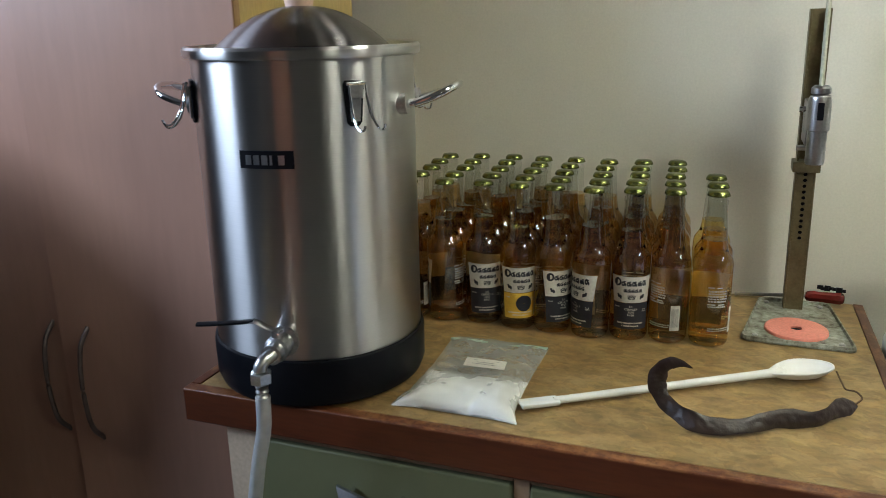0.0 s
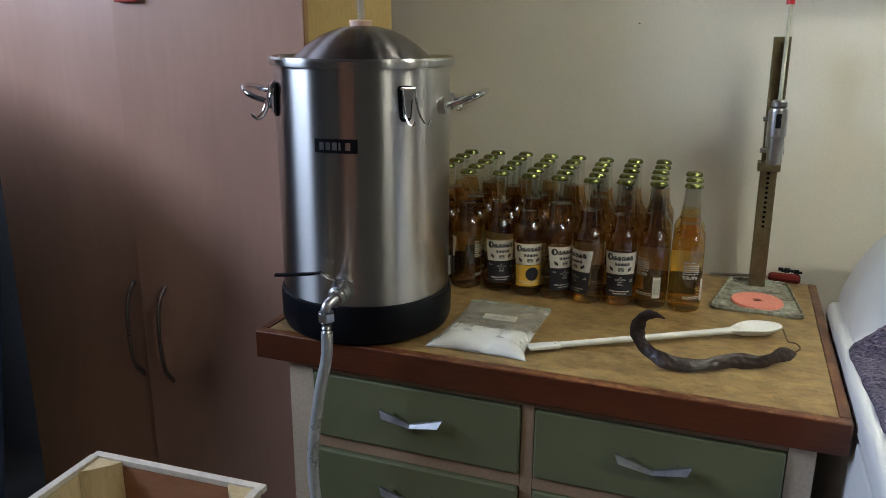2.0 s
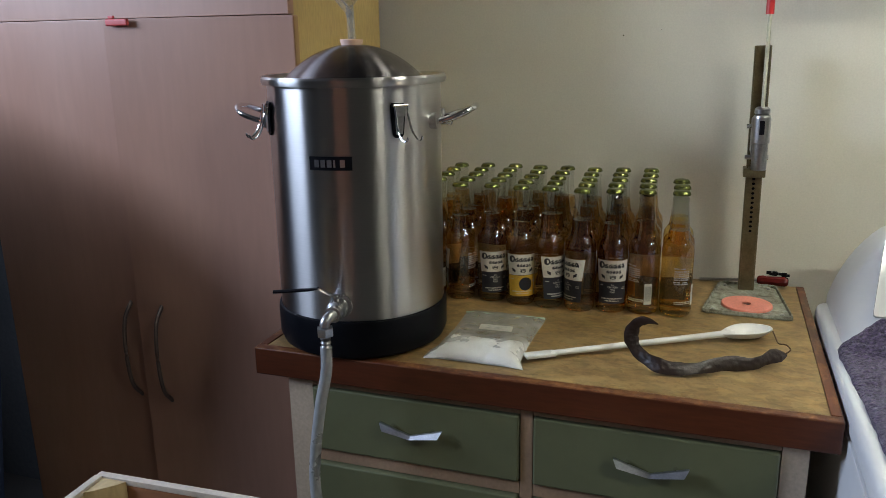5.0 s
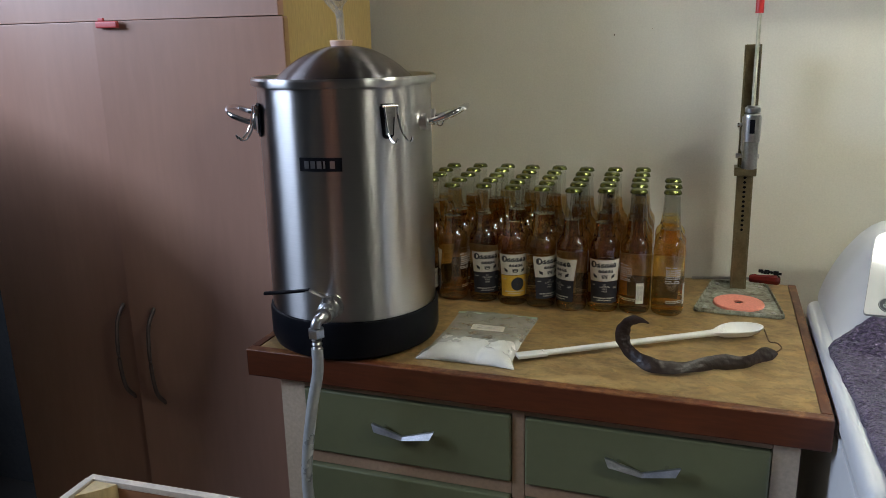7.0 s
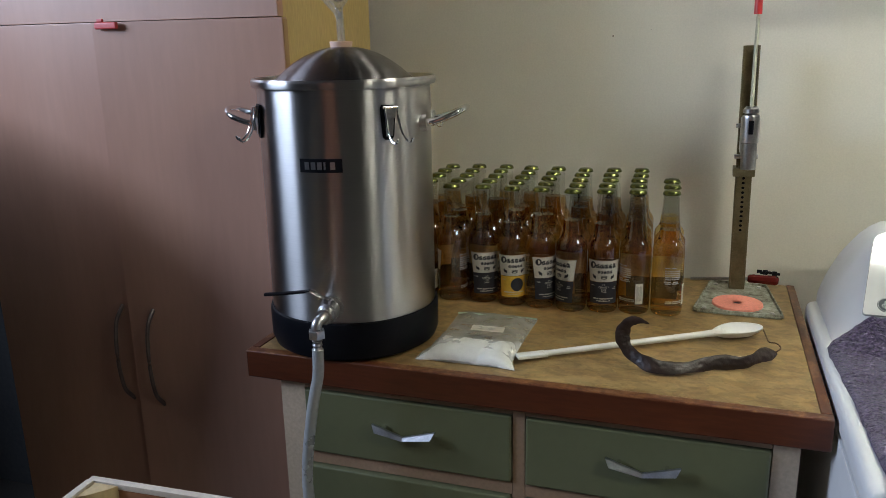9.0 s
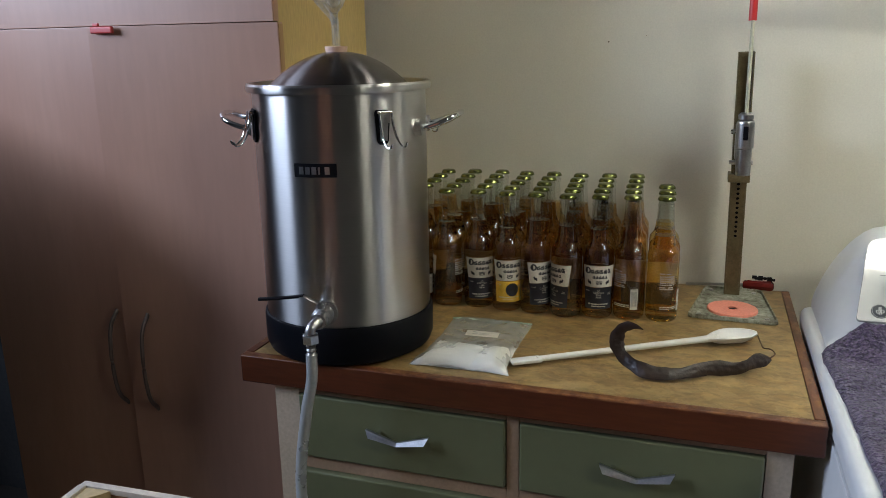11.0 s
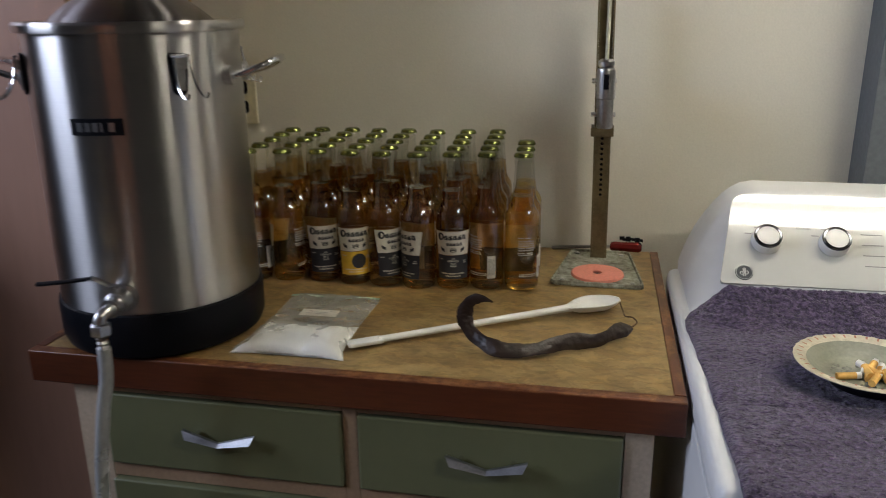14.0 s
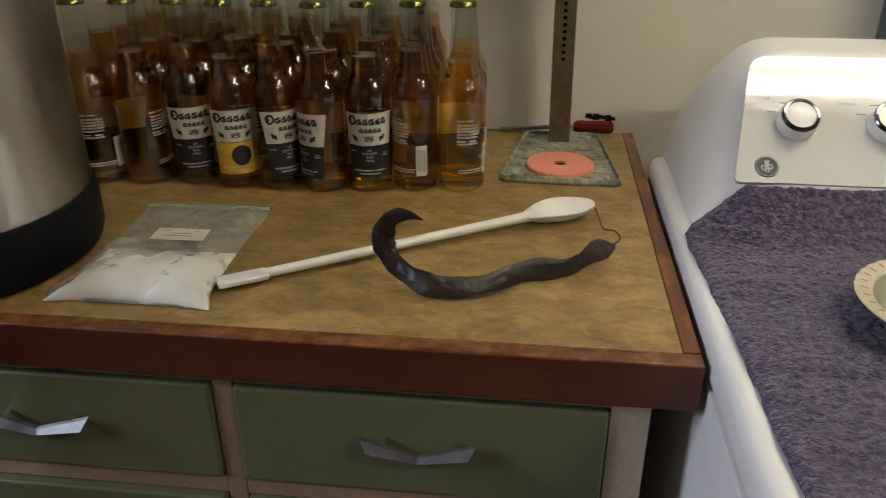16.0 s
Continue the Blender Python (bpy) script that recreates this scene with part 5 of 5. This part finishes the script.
for k, (y, xs) in enumerate(((0.993, (-0.303, -0.297)), (0.994, (-0.268, -0.265)), (0.985, (-0.296, -0.270)), (0.977, (-0.301, -0.266)))):
    z = CZ + 0.0044 + full((y - 0.866) / 0.237) + 0.0010
    bm.faces.new([bm.verts.new(p) for p in ((xs[0], y - 0.0012, z + 0.0002), (xs[1], y - 0.0012, z + 0.0002), (xs[1], y + 0.0012, z - 0.0002), (xs[0], y + 0.0012, z - 0.0002))])
part("label_print", bm, GREYPRINT, lb)

# ---- brewing spoon ----
spo = thing("brewing_spoon", (0.0, 1.0, CZ), "long white plastic brewing spoon lying on the worktop", "spoon")
a, b = Vector((-0.204, 0.902, CZ + 0.0075)), Vector((0.1025, 1.089, CZ + 0.0115))
sdir = (b - a).normalized()
part("handle", sweep(B(), [a + (b - a) * t for t in np.linspace(0.11, 1.03, 14)], lambda t: 0.0050 + 0.0008 * t + 0.0022 * max(0, t - 0.9) * 10 * 0.4, 14, 1.12), WHITEPLASTIC, spo, "round white plastic handle")
bm = B()
box(bm, -0.018, 0.034, -0.0100, 0.0100, -0.0030, 0.0030, 0.0020, 3)
bmesh.ops.transform(bm, matrix=Matrix.Translation(a + sdir * 0.012) @ Matrix.Rotation(math.atan2(sdir.y, sdir.x), 4, "Z"), verts=bm.verts)
part("paddle", bm, WHITEPLASTIC, spo)
bm = B()
bc, bl, bw = Vector((0.143, 1.107, CZ + 0.019)), 0.043, 0.0255
bd = Vector((0.90, 0.43, 0)).normalized()
bs = Vector((-bd.y, bd.x, 0))
rings = []
for k, d, dz in ((1.0, 0.0, 0.0), (0.96, 0.0, -0.0005), (0.86, 0.0, -0.005), (0.6, 0.0, -0.0115), (0.3, 0.0, -0.0145), (0.0, 0.0, -0.0152)):
    if k == 0:
        rings.append([bm.verts.new(bc + Vector((0, 0, dz)))])
    else:
        ring = []
        for i in range(40):
            t = 2 * math.pi * i / 40
            c, s = math.cos(t), math.sin(t)
            wide = bw * (1 - 0.42 * c * c) if c < 0 else bw * (1 - 0.06 * c)
            reach = bl * (1.22 if c < 0 else 1.0)
            ring.append(bm.verts.new(bc + k * (reach * c * bd + wide * s * bs) + Vector((0, 0, dz - 0.006 * max(0, -c) ** 2 * k))))
        rings.append(ring)
for p, q in zip(rings, rings[1:]):
    for i in range(40):
        j = (i + 1) % 40
        bm.faces.new((p[i], p[j], q[j], q[i]) if len(q) > 1 else (p[i], p[j], q[0]))
bowl = part("bowl", bm, WHITEPLASTIC, spo, "shallow oval spoon bowl", 60)
th = bowl.modifiers.new("thickness", "SOLIDIFY")
th.thickness, th.offset = 0.0022, 0

# ---- carob-like pod ----
pod = thing("seed_pod", (0.06, 0.94, CZ), "long dark brown dried seed pod, curled up at one end", "seed pod")
pp = smooth_path([(0.200, 1.022, CZ + 0.011), (0.177, 1.000, CZ + 0.014), (0.148, 0.966, CZ + 0.0115), (0.105, 0.950, CZ + 0.013), (0.060, 0.918, CZ + 0.012), (0.012, 0.908, CZ + 0.013), (-0.026, 0.924, CZ + 0.024), (-0.041, 0.932, CZ + 0.046), (-0.038, 0.934, CZ + 0.066), (-0.028, 0.933, CZ + 0.0765), (-0.014, 0.931, CZ + 0.079), (0.000, 0.929, CZ + 0.0755)], 18)
bm = B()


def pod_width(t):
    ends = min(1, t / 0.07 + 0.25, ((1 - t) / 0.30) ** 0.8 + 0.06)
    return 0.0108 * ends * (1 + 0.12 * math.sin(31 * t) + 0.04 * math.sin(83 * t) + 0.06 * noise.noise((t * 70, 0.4, 2.0)))


n = len(pp)
rings = []
for i, q in enumerate(pp):
    t = i / (n - 1)
    d = (pp[min(i + 1, n - 1)] - pp[max(i - 1, 0)]).normalized()
    low = Vector((0.1, 0.55, 0.83))
    curl = d.cross(Vector((0, -1, 0)))
    k = min(1.0, max(0.0, (t - 0.56) / 0.12))
    flatdir = (low - low.dot(d) * d).normalized() * (1 - k) + curl.normalized() * k
    side = (flatdir - flatdir.dot(d) * d).normalized()
    other = d.cross(side)
    side = (side + 0.42 * math.sin(19 * t + 0.6) * other * (1 - t)).normalized()
    other = d.cross(side)
    w = pod_width(t)
    rings.append([bm.verts.new(q + w * math.cos(a) * side + 0.24 * w * math.sin(a) * abs(math.sin(a)) * other * (1 + 0.55 * noise.noise((t * 60, 2 * a, 0)) - 0.3 * math.exp(-((math.cos(a) - 0.15) / 0.22) ** 2))) for a in (2 * math.pi * k / 22 for k in range(22))])
for p, q in zip(rings, rings[1:]):
    for k in range(22):
        bm.faces.new((p[k], p[(k + 1) % 22], q[(k + 1) % 22], q[k]))
bm.faces.new(rings[0][::-1])
bm.faces.new(rings[-1])
part("shell", bm, POD, pod, "", 40)
part("stalk", sweep(B(), smooth_path([(0.197, 1.020, CZ + 0.012), (0.206, 1.030, CZ + 0.017), (0.200, 1.040, CZ + 0.021), (0.189, 1.046, CZ + 0.020), (0.186, 1.068, CZ + 0.020), (0.182, 1.092, CZ + 0.024)], 6), 0.0012, 8), STALK, pod, "thin dry stalk")

# ---- outlet ----
OX, OZ = -0.621, 1.196
out = thing("wall_outlet", (OX, WALL_Y, OZ), "ivory double wall outlet above the worktop", "outlet")
part("plate", box(B(), OX - 0.035, OX + 0.035, WALL_Y - 0.006, WALL_Y - 0.0003, OZ - 0.057, OZ + 0.057, 0.003, 3), IVORY, out, "ivory cover plate")
for dz in (-0.0205, 0.0205):
    bm = B()
    ol = []
    for k in range(28):
        a = 2 * math.pi * k / 28
        ol.append((OX + max(-0.0165, min(0.0165, 0.0185 * math.cos(a))), OZ + dz + max(-0.0135, min(0.0135, 0.0185 * math.sin(a)))))
    prism(bm, ol, "y", WALL_Y - 0.0085, WALL_Y - 0.0045)
    part("socket", bm, BLACK, out, "dark brown socket face")
part("screw", rod(B(), (OX, WALL_Y - 0.0075, OZ), (OX, WALL_Y - 0.005, OZ), 0.003, 10), STEEL, out)

# ---- crate ----
GX0, GX1, GY0, GY1, GZ = -0.785, -0.495, 0.20, 0.556, 0.787
cr = thing("wooden_crate", ((GX0 + GX1) / 2, (GY0 + GY1) / 2, 0), "tall open pine crate with plywood inner walls", "crate")
CRATE_AT, CRATE_TURN = Vector((0.0078, -0.0063, 0.0)), radians(2.5)
part("back_wall", box(B(), GX0 + 0.016, GX1 - 0.016, GY1 - 0.012, GY1 - 0.004, 0.02, GZ - 0.006), PLY, cr, "reddish plywood wall")
part("front_wall", box(B(), GX0 + 0.016, GX1 - 0.016, GY0 + 0.004, GY0 + 0.012, 0.02, GZ - 0.006), PLY, cr, "reddish plywood wall")
part("side_wall", box(B(), GX0 + 0.002, GX0 + 0.012, GY0 + 0.014, GY1 - 0.014, 0.02, GZ - 0.004, 0.001), PINE, cr, "yellow pine wall")
part("side_wall", box(B(), GX1 - 0.012, GX1 - 0.002, GY0 + 0.014, GY1 - 0.014, 0.02, GZ - 0.004, 0.001), PINE, cr, "yellow pine wall")
part("bottom", box(B(), GX0 + 0.002, GX1 - 0.002, GY0 + 0.002, GY1 - 0.002, 0.0, 0.019), PINE, cr)
for x, sx in ((GX0 + 0.013, 1), (GX1 - 0.013, -1)):
    for y, sy in ((GY0 + 0.013, 1), (GY1 - 0.013, -1)):
        bm = B()
        prism(bm, [(x, y), (x + sx * 0.042, y), (x + sx * 0.034, y + sy * 0.012), (x + sx * 0.012, y + sy * 0.034), (x, y + sy * 0.042)], "z", 0.02, GZ + 0.002, 0.0012)
        part("corner_post", bm, PINE, cr, "rough pine corner block")
for y0, y1 in ((GY0, GY0 + 0.0125), (GY1 - 0.0125, GY1)):
    part("top_rail", box(B(), GX0, GX1, y0, y1, GZ - 0.0055, GZ + 0.004, 0.0015), PINE_PALE, cr, "pale sawn top rail")
for x0, x1 in ((GX0, GX0 + 0.0125), (GX1 - 0.0125, GX1)):
    part("top_rail", box(B(), x0, x1, GY0 + 0.013, GY1 - 0.013, GZ - 0.0035, GZ + 0.0055, 0.0015), PINE_PALE, cr, "pale sawn top rail")
cr.location, cr.rotation_euler = cr.location + CRATE_AT, (0, 0, CRATE_TURN)
